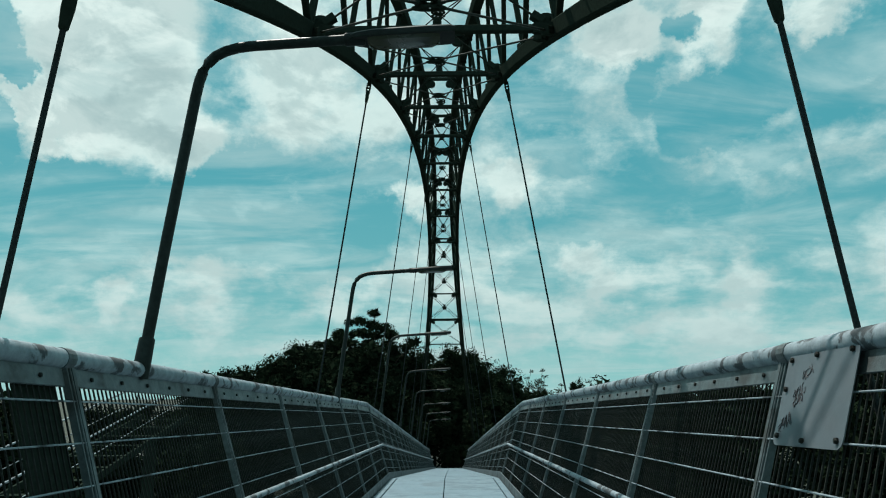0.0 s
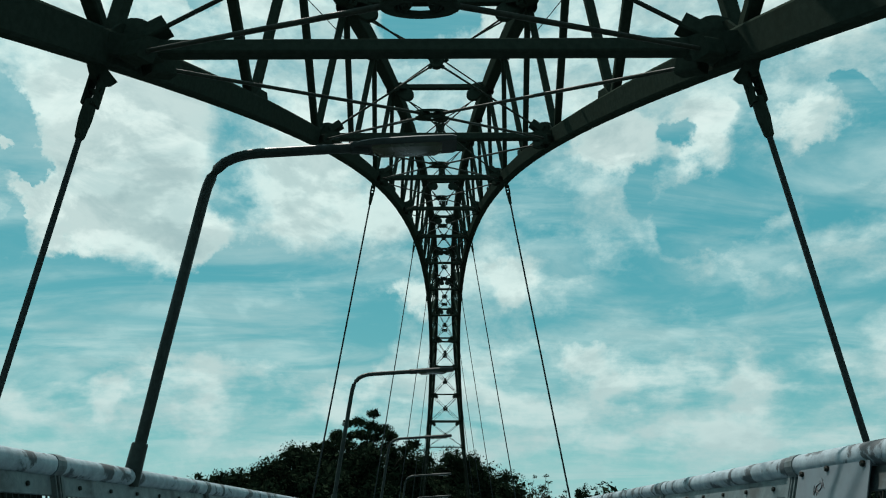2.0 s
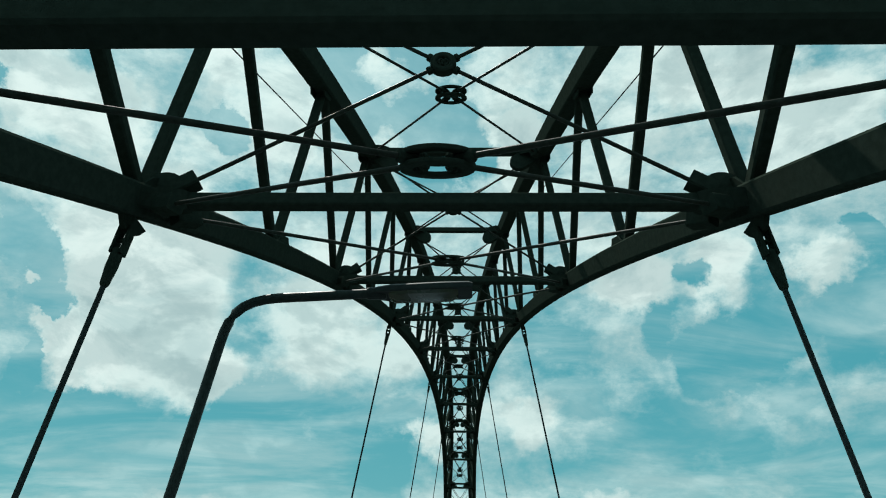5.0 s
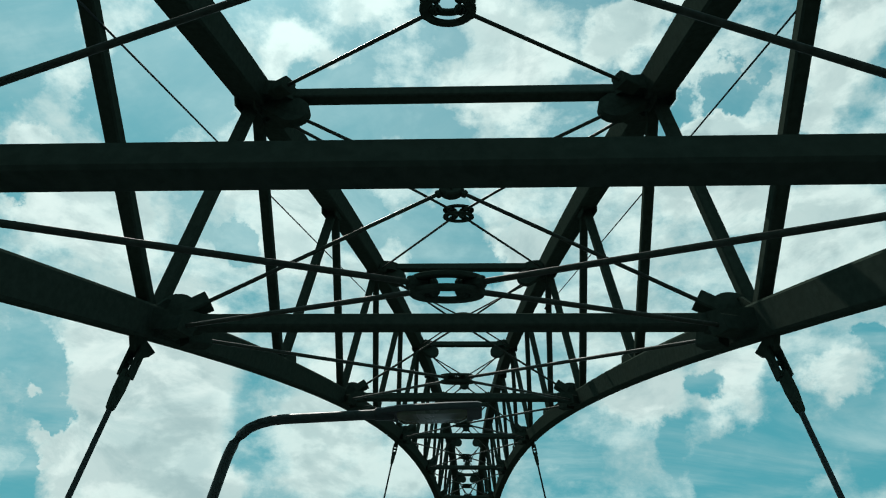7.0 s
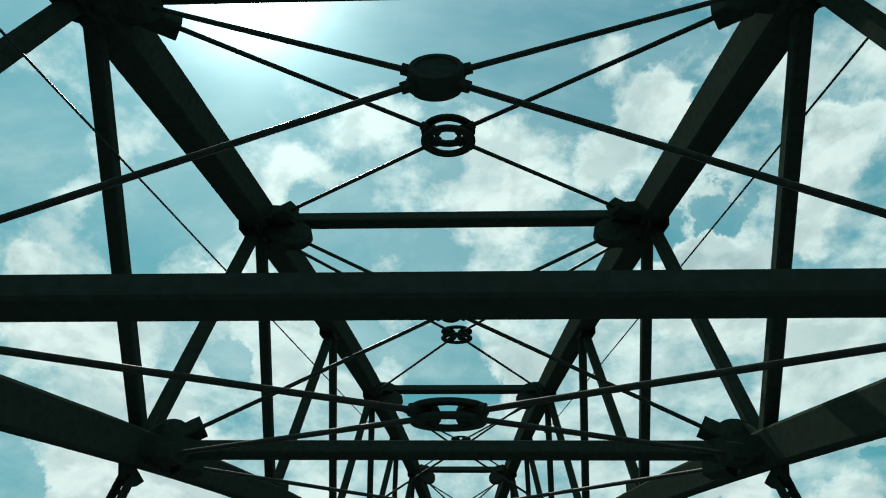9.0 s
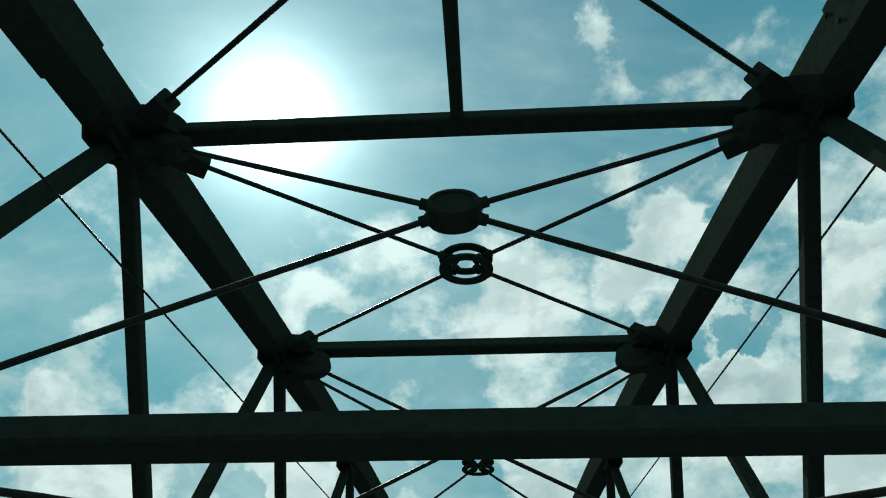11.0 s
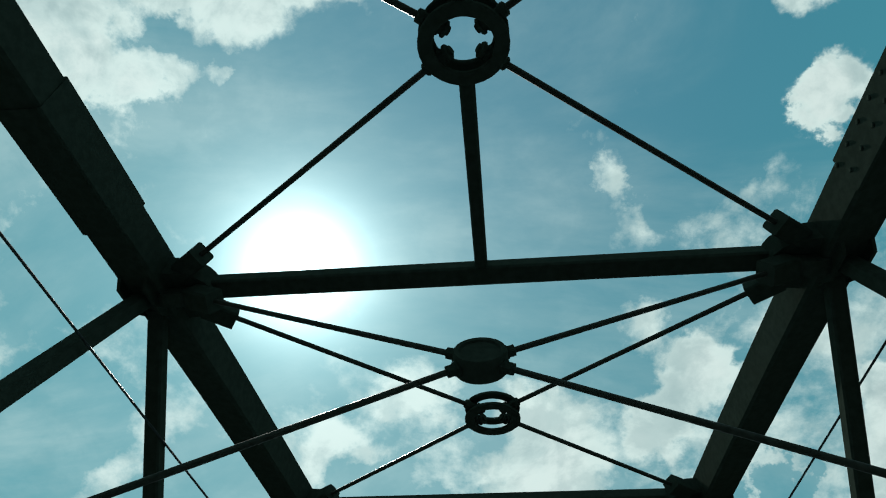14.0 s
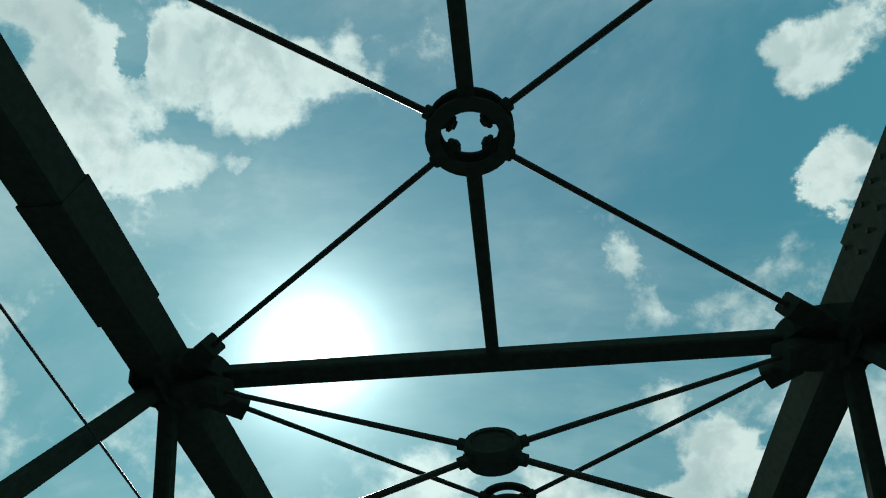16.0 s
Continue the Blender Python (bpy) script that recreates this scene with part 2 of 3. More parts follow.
MESHBAR = surface("dull_mesh_steel", (0.015, 0.018, 0.016), 0.6, 0.0, 0.3, 30, 5.0, (0.018, 0.018, 0.014), 0.1, 100, stain_amount=0.7, gloss=0.1)
CONCRETE = surface("weathered_concrete", (0.2, 0.2, 0.19), 0.85, 0, 0.15, 8, 0.7, (0.1, 0.1, 0.09), 0.3, 25)
INK = surface("black_marker", (0.02, 0.02, 0.025), 0.6, 0, 0.1, 20, 3)
DECK = surface("worn_pale_decking", (0.13, 0.195, 0.235), 0.5, 0.0, 0.12, 9, 1.6, (0.07, 0.105, 0.125), 0.25, 40, per_piece=0.1, stain_amount=0.75)
LAMP = surface("lamp_paint", (0.022, 0.030, 0.028), 0.5, 0.1, 0.2, 30, 4.0, (0.02, 0.02, 0.018), 0.06, 120, gloss=0.12)
HEAD = surface("lamp_head_shell", (0.022, 0.028, 0.027), 0.5, 0.1, 0.12, 20, 5.0, (0.03, 0.035, 0.03), 0.05, 80, gloss=0.1)
LENS = surface("lamp_diffuser", (0.045, 0.055, 0.038), 0.25, 0.0, 0.15, 12, 6.0, (0.025, 0.03, 0.02), 0.05, 60)
BARK = surface("eucalypt_bark", (0.04, 0.035, 0.028), 0.9, 0, 0.35, 6, 1.2, (0.025, 0.022, 0.018), 0.5, 18, gloss=0.05)
LEAF = surface("olive_foliage", (0.014, 0.022, 0.013), 0.8, 0, 0.45, 0.9, 0.35, (0.019, 0.026, 0.014), 0.0, 10, gloss=0.0)
SOIL = surface("dark_grass_ground", (0.018, 0.026, 0.014), 0.9, 0, 0.4, 0.8, 0.06, (0.03, 0.03, 0.02), 0.4, 3)
LEAF_PALE = surface("grey_green_foliage", (0.025, 0.034, 0.022), 0.6, 0, 0.4, 0.9, 0.35, (0.018, 0.026, 0.014), 0.0, 10, gloss=0.0)

# ---------------------------------------------------------------- mesh helpers


def part(name, bm, material, parent=None, label=""):
    me = bpy.data.meshes.new(name)
    bm.normal_update()
    bm.to_mesh(me)
    bm.free()
    me.materials.append(material)
    ob = new(name, me)
    if parent:
        ob.parent = parent
    if label:
        ob["label"] = label
    return ob


def smooth(ob, degrees=40):
    me = ob.data
    me.polygons.foreach_set("use_smooth", [True] * len(me.polygons))
    me.set_sharp_from_angle(angle=radians(degrees))
    return ob


def empty(name, at=(0, 0, 0), **tags):
    ob = new(name)
    ob.empty_display_size = 0.1
    ob.location = at
    return tagged(ob, **tags)


def sweep(bm, pts, profile, ups=None, closed_ring=True, caps=True):
    """Sweep a closed profile of (side, up) pairs along points. ups: what counts as up at the points."""
    pts = [Vector(p) for p in pts]
    rings = []
    for i, p in enumerate(pts):
        d = (pts[min(i + 1, len(pts) - 1)] - pts[max(i - 1, 0)]).normalized()
        u = Vector(ups) if ups is not None else (Vector((0, 0, 1)) if abs(d.z) < 0.92 else Vector((0, 1, 0)))
        side = d.cross(u).normalized()
        u = side.cross(d).normalized()
        rings.append([bm.verts.new(p + side * a + u * b) for a, b in profile])
    n = len(profile)
    for r0, r1 in zip(rings, rings[1:]):
        for i in range(n):
            bm.faces.new((r0[i], r0[(i + 1) % n], r1[(i + 1) % n], r1[i]))
    if caps:
        bm.faces.new(rings[0][::-1])
        bm.faces.new(rings[-1])
    bmesh.ops.recalc_face_normals(bm, faces=bm.faces[:])
    return bm


def box_profile(w, h, r=0.012):
    a, b = w / 2, h / 2
    return [(-a + r, -b), (a - r, -b), (a, -b + r), (a, b - r), (a - r, b), (-a + r, b), (-a, b - r), (-a, -b + r)]


def round_profile(r, n=10):
    return [(r * math.cos(2 * math.pi * i / n), r * math.sin(2 * math.pi * i / n)) for i in range(n)]


def bar(name, a, b, w, h, material, parent, ups=None, label="", r=0.008):
    bm = bmesh.new()
    sweep(bm, [a, b], box_profile(w, h, r), ups)
    return part(name, bm, material, parent, label)


def rod(name, pts, r, material, parent, n=10, label=""):
    bm = bmesh.new()
    sweep(bm, pts, round_profile(r, n))
    return smooth(part(name, bm, material, parent, label), 50)


def frame_of(d, u):
    d, u = Vector(d).normalized(), Vector(u)
    s = d.cross(u).normalized()
    return Matrix((s, s.cross(d), d)).transposed()


def lathe(bm, at, axis, rows, n=16):
    """Turn rows of (radius, along) about an axis."""
    at, axis = Vector(at), Vector(axis).normalized()
    m = frame_of(axis, (0, 0, 1) if abs(axis.z) < 0.9 else (0, 1, 0))
    rings = [[bm.verts.new(at + m @ Vector((max(r, 1e-4) * math.cos(2 * math.pi * i / n), max(r, 1e-4) * math.sin(2 * math.pi * i / n), h)))
              for i in range(n)] for r, h in rows]
    for r0, r1 in zip(rings, rings[1:]):
        for i in range(n):
            bm.faces.new((r0[i], r0[(i + 1) % n], r1[(i + 1) % n], r1[i]))
    bm.faces.new(rings[0][::-1])
    bm.faces.new(rings[-1])
    bmesh.ops.recalc_face_normals(bm, faces=bm.faces[:])
    return bm


def torus(bm, at, axis, radius, thick, tall, n=28):
    """A ring of rectangular, slightly rounded section about an axis."""
    at = Vector(at)
    m = frame_of(axis, (0, 0, 1) if abs(Vector(axis).normalized().z) < 0.9 else (0, 1, 0))
    prof = box_profile(thick, tall, min(thick, tall) * 0.22)
    rings = []
    for i in range(n):
        c, s = math.cos(2 * math.pi * i / n), math.sin(2 * math.pi * i / n)
        rings.append([bm.verts.new(at + m @ Vector(((radius + a) * c, (radius + a) * s, b))) for a, b in prof])
    k = len(prof)
    for i in range(n):
        r0, r1 = rings[i], rings[(i + 1) % n]
        for j in range(k):
            bm.faces.new((r0[j], r0[(j + 1) % k], r1[(j + 1) % k], r1[j]))
    bmesh.ops.recalc_face_normals(bm, faces=bm.faces[:])
    return bm


# ---------------------------------------------------------------- lines of the bridge
XC = -0.093          # middle of the path
SKEW = -0.0039       # the arch runs a touch to the left of the path
LEAN = 0.1538        # the two arch ribs lean towards each other
BOW, CROWN = 0.00908, 27.544
Y0, PANEL = 0.9732, 1.9871   # first node, and the length of a bay along the lower chord
KINK = 14.5          # where the path tips into its long ramp


def half_width(z):
    return 1.718 - LEAN * (z - 1.72)


def z_low(y):
    return 8.9362 - BOW * (y - CROWN) ** 2


def z_top(y):
    return 10.5173 - 0.00901 * (y - 27.4886) ** 2


def low(y, s):
    z = z_low(y)
    return Vector((XC + SKEW * y + s * half_width(z), y, z))


def top(y, s):
    z = z_top(y)
    return Vector((XC + SKEW * y + s * half_width(z), y, z))


def arc(y):
    u = 2 * BOW * (y - CROWN)
    return (u * math.sqrt(1 + u * u) + math.asinh(u)) / (4 * BOW)


def node_y(k):
    """Nodes stand at even steps along the curve."""
    goal, y = arc(Y0) + PANEL * k, Y0 + 1.9 * k
    for _ in range(12):
        y -= (arc(y) - goal) / math.sqrt(1 + (2 * BOW * (y - CROWN)) ** 2)
    return y


def low_node(k, s):
    return low(node_y(k) - (0.095 if k == 0 else 0.0), s)


def top_node(k, s):
    return top(node_y(k) + {0: -0.091, -1: -0.165}.get(k, -0.103), s)


RAIL_H = 1.47
GROUND_Z = -6.0


def rail_z(y):
    """Top of the railing along the path."""
    if y < -4:
        return 1.794
    return 1.67 - 0.031 * y if y < KINK else 1.2205 - 0.0945 * (y - KINK)


def deck_z(y):
    return rail_z(y) - RAIL_H

# ---------------------------------------------------------------- ground


def build_ground():
    bm = bmesh.new()
    n = 60
    grid = []
    for i in range(n + 1):
        row = []
        for j in range(n + 1):
            u, v = i / n * 2 - 1, j / n * 2 - 1
            x, y = 1500 * u * abs(u) ** 1.5, 1500 * v * abs(v) ** 1.5 + 25
            z = -6.0 + 0.5 * noise.noise((x * 0.03, y * 0.03, 0))
            row.append(bm.verts.new((x, y, z)))
        grid.append(row)
    for i in range(n):
        for j in range(n):
            bm.faces.new((grid[i][j], grid[i + 1][j], grid[i + 1][j + 1], grid[i][j + 1]))
    ob = smooth(part("ground", bm, SOIL), 180)
    tagged(ob, label="dark grassy low ground under the footbridge", category="ground", kind="structure")


build_ground()

# ---------------------------------------------------------------- arch
K_END = 26
LEAN_UP = {s: Vector((-s * LEAN, 0, 1)).normalized() for s in (-1, 1)}
STRUT_K = [0] + list(range(1, K_END, 2))
DRUM_R, RING_R = 0.084, 0.113


def chord_pts(fn, s, y0, y1, n):
    return [fn(y0 + (y1 - y0) * i / n, s) for i in range(n + 1)]


def plate(bm, pts, normal, thick):
    """A flat plate from its outline."""
    n = Vector(normal).normalized() * thick / 2
    f0 = [bm.verts.new(Vector(p) - n) for p in pts]
    f1 = [bm.verts.new(Vector(p) + n) for p in pts]
    bm.faces.new(f0[::-1])
    bm.faces.new(f1)
    for i in range(len(pts)):
        bm.faces.new((f0[i], f0[(i + 1) % len(pts)], f1[(i + 1) % len(pts)], f1[i]))
    return bm


def web_gusset(at, s, along, inward, arch):
    """Twin plates in the rib's plane, holding a post and a diagonal."""
    bm = bmesh.new()
    d = Vector(along).normalized()
    u = LEAN_UP[s] * inward
    nrm = d.cross(LEAN_UP[s]).normalized()
    for off in (-0.058, 0.058):
        plate(bm, [Vector(at) + nrm * off + d * a + u * b for a, b in ((-0.12, 0.0), (0.12, 0.0), (0.125, 0.09), (0.07, 0.14), (-0.07, 0.14), (-0.125, 0.09))], nrm, 0.014)
    bmesh.ops.recalc_face_normals(bm, faces=bm.faces[:])
    return part("gusset_plate", bm, STEEL, arch)


def node_cheek(at, inward, normal, radius, reach, arch, thick=0.06):
    """A thick rounded ear that stands from a chord towards the middle and takes the tie rods of one plane."""
    bm = bmesh.new()
    n = Vector(normal).normalized()
    a = Vector(inward).normalized()
    a = (a - n * a.dot(n)).normalized()
    b = n.cross(a)
    c = Vector(at) + a * reach
    pts = [c + a * radius * math.cos(t) + b * radius * math.sin(t) for t in [math.radians(-90 + 15 * i) for i in range(13)]]
    pts += [Vector(at) + b * radius * 1.05, Vector(at) - b * radius * 1.05]
    plate(bm, pts, n, thick)
    bmesh.ops.recalc_face_normals(bm, faces=bm.faces[:])
    return part("rod_ear", bm, STEEL, arch)


def brace_hub(at, axis, arch, solid=False, radius=RING_R):
    bm = bmesh.new()
    a = Vector(axis).normalized()
    if solid:
        r = DRUM_R
        lathe(bm, at, a, [(r * 0.6, -0.03), (r * 0.72, -0.031), (r * 0.76, -0.038), (r * 0.94, -0.038), (r, -0.03), (r, 0.03), (r * 0.94, 0.038), (r * 0.6, 0.038)], 28)
    else:
        if radius < 0.09:
            torus(bm, at, a, radius, 0.036, 0.06, 28)
        for off in ((-0.031, 0.031) if radius > 0.11 else (-0.022, 0.022) if radius > 0.09 else ()):
            torus(bm, Vector(at) + a * off, a, radius, 0.046, 0.018, 32)
    return smooth(part("brace_drum" if solid else "ring_hub", bm, STEEL, arch), 35)


def brace_rod(node, hub, hub_r, arch, r=0.0110, start=0.33, solid=False):
    """A tie rod from a node's ear to a ring: blocky sleeve at the ear, nuts where it enters the ring."""
    a, b = Vector(node), Vector(hub)
    d = (b - a).normalized()
    ob = rod("tie_rod", [a + d * (start - 0.05), b - d * (hub_r - 0.02)], 0.0098 if solid else r, ROD, arch, 10)
    bm = bmesh.new()
    sweep(bm, [a + d * (start - 0.12), a + d * (start + 0.015)], box_profile(0.084, 0.084, 0.008))
    part("rod_sleeve", bm, STEEL, ob)
    bm = bmesh.new()
    if solid:
        lathe(bm, b - d * hub_r, d, [(0.013, -0.035), (0.021, -0.032), (0.021, -0.008), (0.026, -0.006), (0.026, 0.01)], 6)
    else:
        lathe(bm, b - d * hub_r, d, [(0.013, -0.045), (0.022, -0.042), (0.023, -0.024), (0.019, -0.022), (0.019, 0.022), (0.027, 0.024), (0.027, 0.034),
                                     (0.021, 0.036), (0.021, 0.042), (0.027, 0.044), (0.027, 0.054), (0.015, 0.056), (0.015, 0.064)], 8)
    part("rod_nut", bm, STEEL, ob)
    return ob


def cross_brace(p, q, axis, arch, solid=False, start=0.30, radius=RING_R, sink=0.0, rise=0.0, aside=0.0):
    """Rods from the two nodes p and the two nodes q to a hub in their middle."""
    mid = (p[0] + p[1] + q[0] + q[1]) / 4 + Vector((aside, 0, rise))
    brace_hub(mid, axis, arch, solid, radius)
    for a in (*(v - Vector((0, 0, sink)) for v in p), *q):
        brace_rod(a, mid, DRUM_R if solid else radius, arch, start=start, solid=solid)


def build_arch():
    arch = empty("arch_truss", (0, 0, 0), label="dark green painted steel truss arch over the footbridge", category="bridge arch")
    for s in (-1, 1):
        bm = bmesh.new()
        sweep(bm, chord_pts(low, s, -12.2, 67.3, 159), box_profile(0.15, 0.16, 0.012), LEAN_UP[s])
        smooth(part("lower_chord", bm, STEEL, arch), 30)
        bm = bmesh.new()
        sweep(bm, [p - Vector((s * 0.008, 0, 0)) for p in chord_pts(top, s, -14.0, 69.0, 166)], box_profile(0.172, 0.17, 0.012), LEAN_UP[s])
        smooth(part("upper_chord", bm, STEEL, arch), 30)
        # bolted splice in the upper chord just behind the first frame
        for y0, y1, grow in ((0.02, 0.52, 0.009),):
            bm = bmesh.new()
            sweep(bm, [p - Vector((s * 0.008, 0, 0)) for p in chord_pts(top, s, y0, y1, 4)], box_profile(0.172 + grow, 0.17 + grow, 0.006), LEAN_UP[s])
            part("splice_cover", bm, STEEL, arch)
            for i in range(6 if s > 0 else 0):
                for j in (-0.03, 0.045):
                    p = top(y0 + 0.06 + i * 0.083, s) + Vector((-s * (0.0985 + LEAN * j), 0, j))
                    bm = bmesh.new()
                    lathe(bm, p, (-s, 0, 0), [(0.010, -0.012), (0.010, 0.004), (0.007, 0.006)], 6)
                    part("splice_bolt", bm, STEEL, arch)
        for k in range(-4, K_END + 5):
            a, b = low_node(k, s), top_node(k, s)
            u = (b - a).normalized()
            bar("post", a + u * 0.09, b - u * 0.09, 0.066, 0.066, STEEL, arch, (0, 1, 0))
            if k < K_END + 4:
                lo, hi = (low_node(k + 1, s), b) if k < 13 else (a, top_node(k + 1, s))
                v = (hi - lo).normalized()
                bar("diagonal", lo + v * 0.09, hi - v * 0.09, 0.066, 0.066, STEEL, arch, (1, 0, 0))
            y = node_y(k)
            web_gusset(a, s, low(y + 0.1, s) - low(y - 0.1, s), 1, arch)
            web_gusset(b, s, top(y + 0.1, s) - top(y - 0.1, s), -1, arch)
    brace = {}
    for fn, nm in ((low_node, "low"), (top_node, "top")):
        for k in STRUT_K:
            d = fn(k + 0.2, 1) - fn(k - 0.2, 1)
            brace[nm, k] = Vector((0, -d.z, d.y)).normalized()
    for k in STRUT_K:
        lo, hi = [low_node(k, s) for s in (-1, 1)], [top_node(k, s) for s in (-1, 1)]
        drop = Vector((0, 0, -0.006))
        wide, lift = (0.076 if k == 0 else 0.072), Vector((0, 0, -0.003))
        bar("lower_strut", lo[0] + Vector((0.1, 0, 0)) + lift, lo[1] - Vector((0.1, 0, 0)) + lift, wide, wide, STEEL, arch)
        bar("upper_strut", hi[0] + Vector((0.1, 0, 0)) + drop, hi[1] - Vector((0.1, 0, 0)) + drop, 0.08, 0.08, STEEL, arch)
        for s, a, b in ((-1, lo[0], hi[0]), (1, lo[1], hi[1])):
            inn = Vector((-s, 0, 0))
            node_cheek(a + inn * 0.06, inn, brace["low", k], 0.135, 0.06, arch, 0.09)
            node_cheek(b + inn * 0.06 + drop, inn, brace["top", k], 0.135, 0.06, arch, 0.09)
            node_cheek(a + inn * 0.06, inn + Vector((0, 0, 0.8)), (0, 1, 0), 0.11, 0.07, arch)
            node_cheek(b + inn * 0.06, inn - Vector((0, 0, 0.8)), (0, 1, 0), 0.1, 0.07 if k == 0 else 0.25, arch)
        if k == 0:
            cross_brace(lo, hi, (0, 1, 0), arch, solid=True, start=0.33, sink=0.147, rise=0.091)
        else:
            cross_brace(lo, hi, (0, 1, 0), arch, sink=0.04, rise=0.05, radius=0.052)
    for fn in (low_node, top_node):
        for k0, k1 in zip(STRUT_K, STRUT_K[1:]):
            lift = Vector((0, 0, -0.05 if fn is low_node else -0.042 if k0 == 0 else -0.078))
            p = [fn(k0, s) + (lift if k0 else Vector()) for s in (-1, 1)]
            q = [fn(k1, s) + lift for s in (-1, 1)]
            along = (q[0] - p[0])
            cross_brace(p, q, Vector((0, -along.z, along.y)), arch, start=0.25 if fn is top_node and k0 else 0.32, radius=RING_R if fn is top_node else 0.103,
                        aside=0.025 if fn is low_node and k0 == 0 else 0.0, rise=-0.022 if k0 == 0 else 0.0)
    # portal bay behind the first frame: ring with four rods and a spine
    p = [top_node(-1, s) for s in (-1, 1)]
    q = [top_node(0, s) for s in (-1, 1)]
    along = q[0] - p[0]
    cross_brace(p, q, Vector((0, -along.z, along.y)), arch, radius=0.1145)
    mp, mq = (p[0] + p[1]) / 2, (q[0] + q[1]) / 2
    d = (mq - mp).normalized()
    mid = (mp + mq) / 2
    bar("spine_strut", mp, mid - d * 0.13, 0.05, 0.05, STEEL, arch)
    bar("spine_strut", mid + d * 0.13, mq - d * 0.05, 0.05, 0.05, STEEL, arch)
    bar("upper_strut", p[0] + Vector((0.1, 0, 0)), p[1] - Vector((0.1, 0, 0)), 0.08, 0.08, STEEL, arch)
    return arch


arch = build_arch()

# ---------------------------------------------------------------- hangers


def build_hanger(k, s):
    a = low_node(k, s)
    y = a.y
    foot_z = deck_z(y) - 0.1
    foot = Vector((XC + s * (1.99 if k > 1 else 1.85 if s < 0 else 1.89), y, foot_z))
    th = empty("hanger", foot, label="slim dark steel hanger rod from the arch to the deck edge", category="hanger", group="hangers of the arch")
    inv = Matrix.Translation(-foot)

    def local(ob):
        ob.data.transform(inv)
        return ob
    d = (foot - a).normalized()
    bm = bmesh.new()
    side = d.cross(Vector((0, 1, 0))).normalized()
    plate(bm, [a + d * h + Vector((0, w, 0)) for w, h in ((-0.13, 0.09), (0.13, 0.09), (0.09, 0.14), (0.035, 0.18), (-0.035, 0.18), (-0.09, 0.14))], side, 0.03)
    bmesh.ops.recalc_face_normals(bm, faces=bm.faces[:])
    local(part("lug", bm, STEEL, th))
    bm = bmesh.new()
    for off in (-0.024, 0.024):
        c = a + d * 0.15 + side * off
        sweep(bm, [c, c + d * 0.15], box_profile(0.06, 0.014, 0.004), side)
    local(part("fork", bm, STEEL, th))
    bm = bmesh.new()
    lathe(bm, a + d * 0.225, side, [(0.013, -0.036), (0.013, 0.036)], 10)
    local(part("pin", bm, STEEL, th))
    bm = bmesh.new()
    lathe(bm, a + d * 0.30, d, [(0.022, -0.03), (0.028, -0.02), (0.029, 0.07), (0.021, 0.16), (0.014, 0.17)], 14)
    local(smooth(part("socket", bm, STEEL, th), 40))
    bm = bmesh.new()
    sweep(bm, [a + d * 0.42, foot], round_profile(0.0125, 10))
    local(smooth(part("cable", bm, CABLE, th), 60))
    bm = bmesh.new()
    lathe(bm, foot - d * 0.12, d, [(0.018, -0.1), (0.035, -0.08), (0.04, 0.1), (0.05, 0.12), (0.05, 0.18)], 12)
    local(smooth(part("anchor", bm, STEEL, th), 40))


for k in (1, 5, 9, 13, 17, 21, 25):
    for s in (-1, 1):
        build_hanger(k, s)


def build_footings():
    for s in (-1, 1):
        for y in (-12.6, 67.7):
            p = low(y, s)
            bm = bmesh.new()
            sweep(bm, [(p.x, y, GROUND_Z - 0.8), (p.x, y, GROUND_Z + 0.9)], box_profile(1.6, 2.4, 0.06), (0, 1, 0))
            tagged(part("arch_footing", bm, CONCRETE), label="plain grey concrete block under the arch end", category="footing", group="arch footings", kind="structure")


build_footings()


def build_guy(s):
    a = Vector((-1.263, 7.6, 6.87)) if s < 0 else Vector((0.958, 7.6, 6.785))
    b = Vector((-1.464, 0.77, 3.564)) if s < 0 else Vector((1.442, 0.77, 3.796))
    d = b - a
    foot = a + d * ((a.z + 6.0) / (a.z - b.z))
    th = empty("guy_wire", foot, label="thin dark guy wire from the arch down to the ground", category="guy wire", group="guy wires")
    ob = rod("wire", [a, b, foot], 0.005, CABLE, th, 6)
    ob.data.transform(Matrix.Translation(-foot))
    bm = bmesh.new()
    lathe(bm, a - foot, d, [(0.012, -0.02), (0.014, 0.0), (0.014, 0.12), (0.007, 0.14)], 8)
    part("end_clamp", bm, STEEL, th)
    bm = bmesh.new()
    lathe(bm, (0, 0, 0), -d, [(0.03, -0.25), (0.03, 0.1), (0.012, 0.3)], 8)
    part("ground_anchor", bm, GALV, th)


for s in (-1, 1):
    build_guy(s)

# ---------------------------------------------------------------- path deck and railings
Y_BACK, Y_FAR = -13.0, 60.0


def rail_x(s, t, inset=0.0):
    """Across the outward leaning railing: t is 0 at the deck and 1 at the top of the tube."""
    return XC + s * (1.13 + 0.46 * t - inset)


def rail_pt(s, y, t, inset=0.0):
    return Vector((rail_x(s, t, inset), y, deck_z(y) + RAIL_H * t))


RUN = [Y_BACK, -8.0, -4.0, 0.0, 5.0, 10.0, 14.2, 14.5, 14.8, 20.0, 30.0, 40.0, 50.0, Y_FAR]
RAIL_UP = {s: Vector((s * 0.46, 0, RAIL_H)).normalized() for s in (-1, 1)}


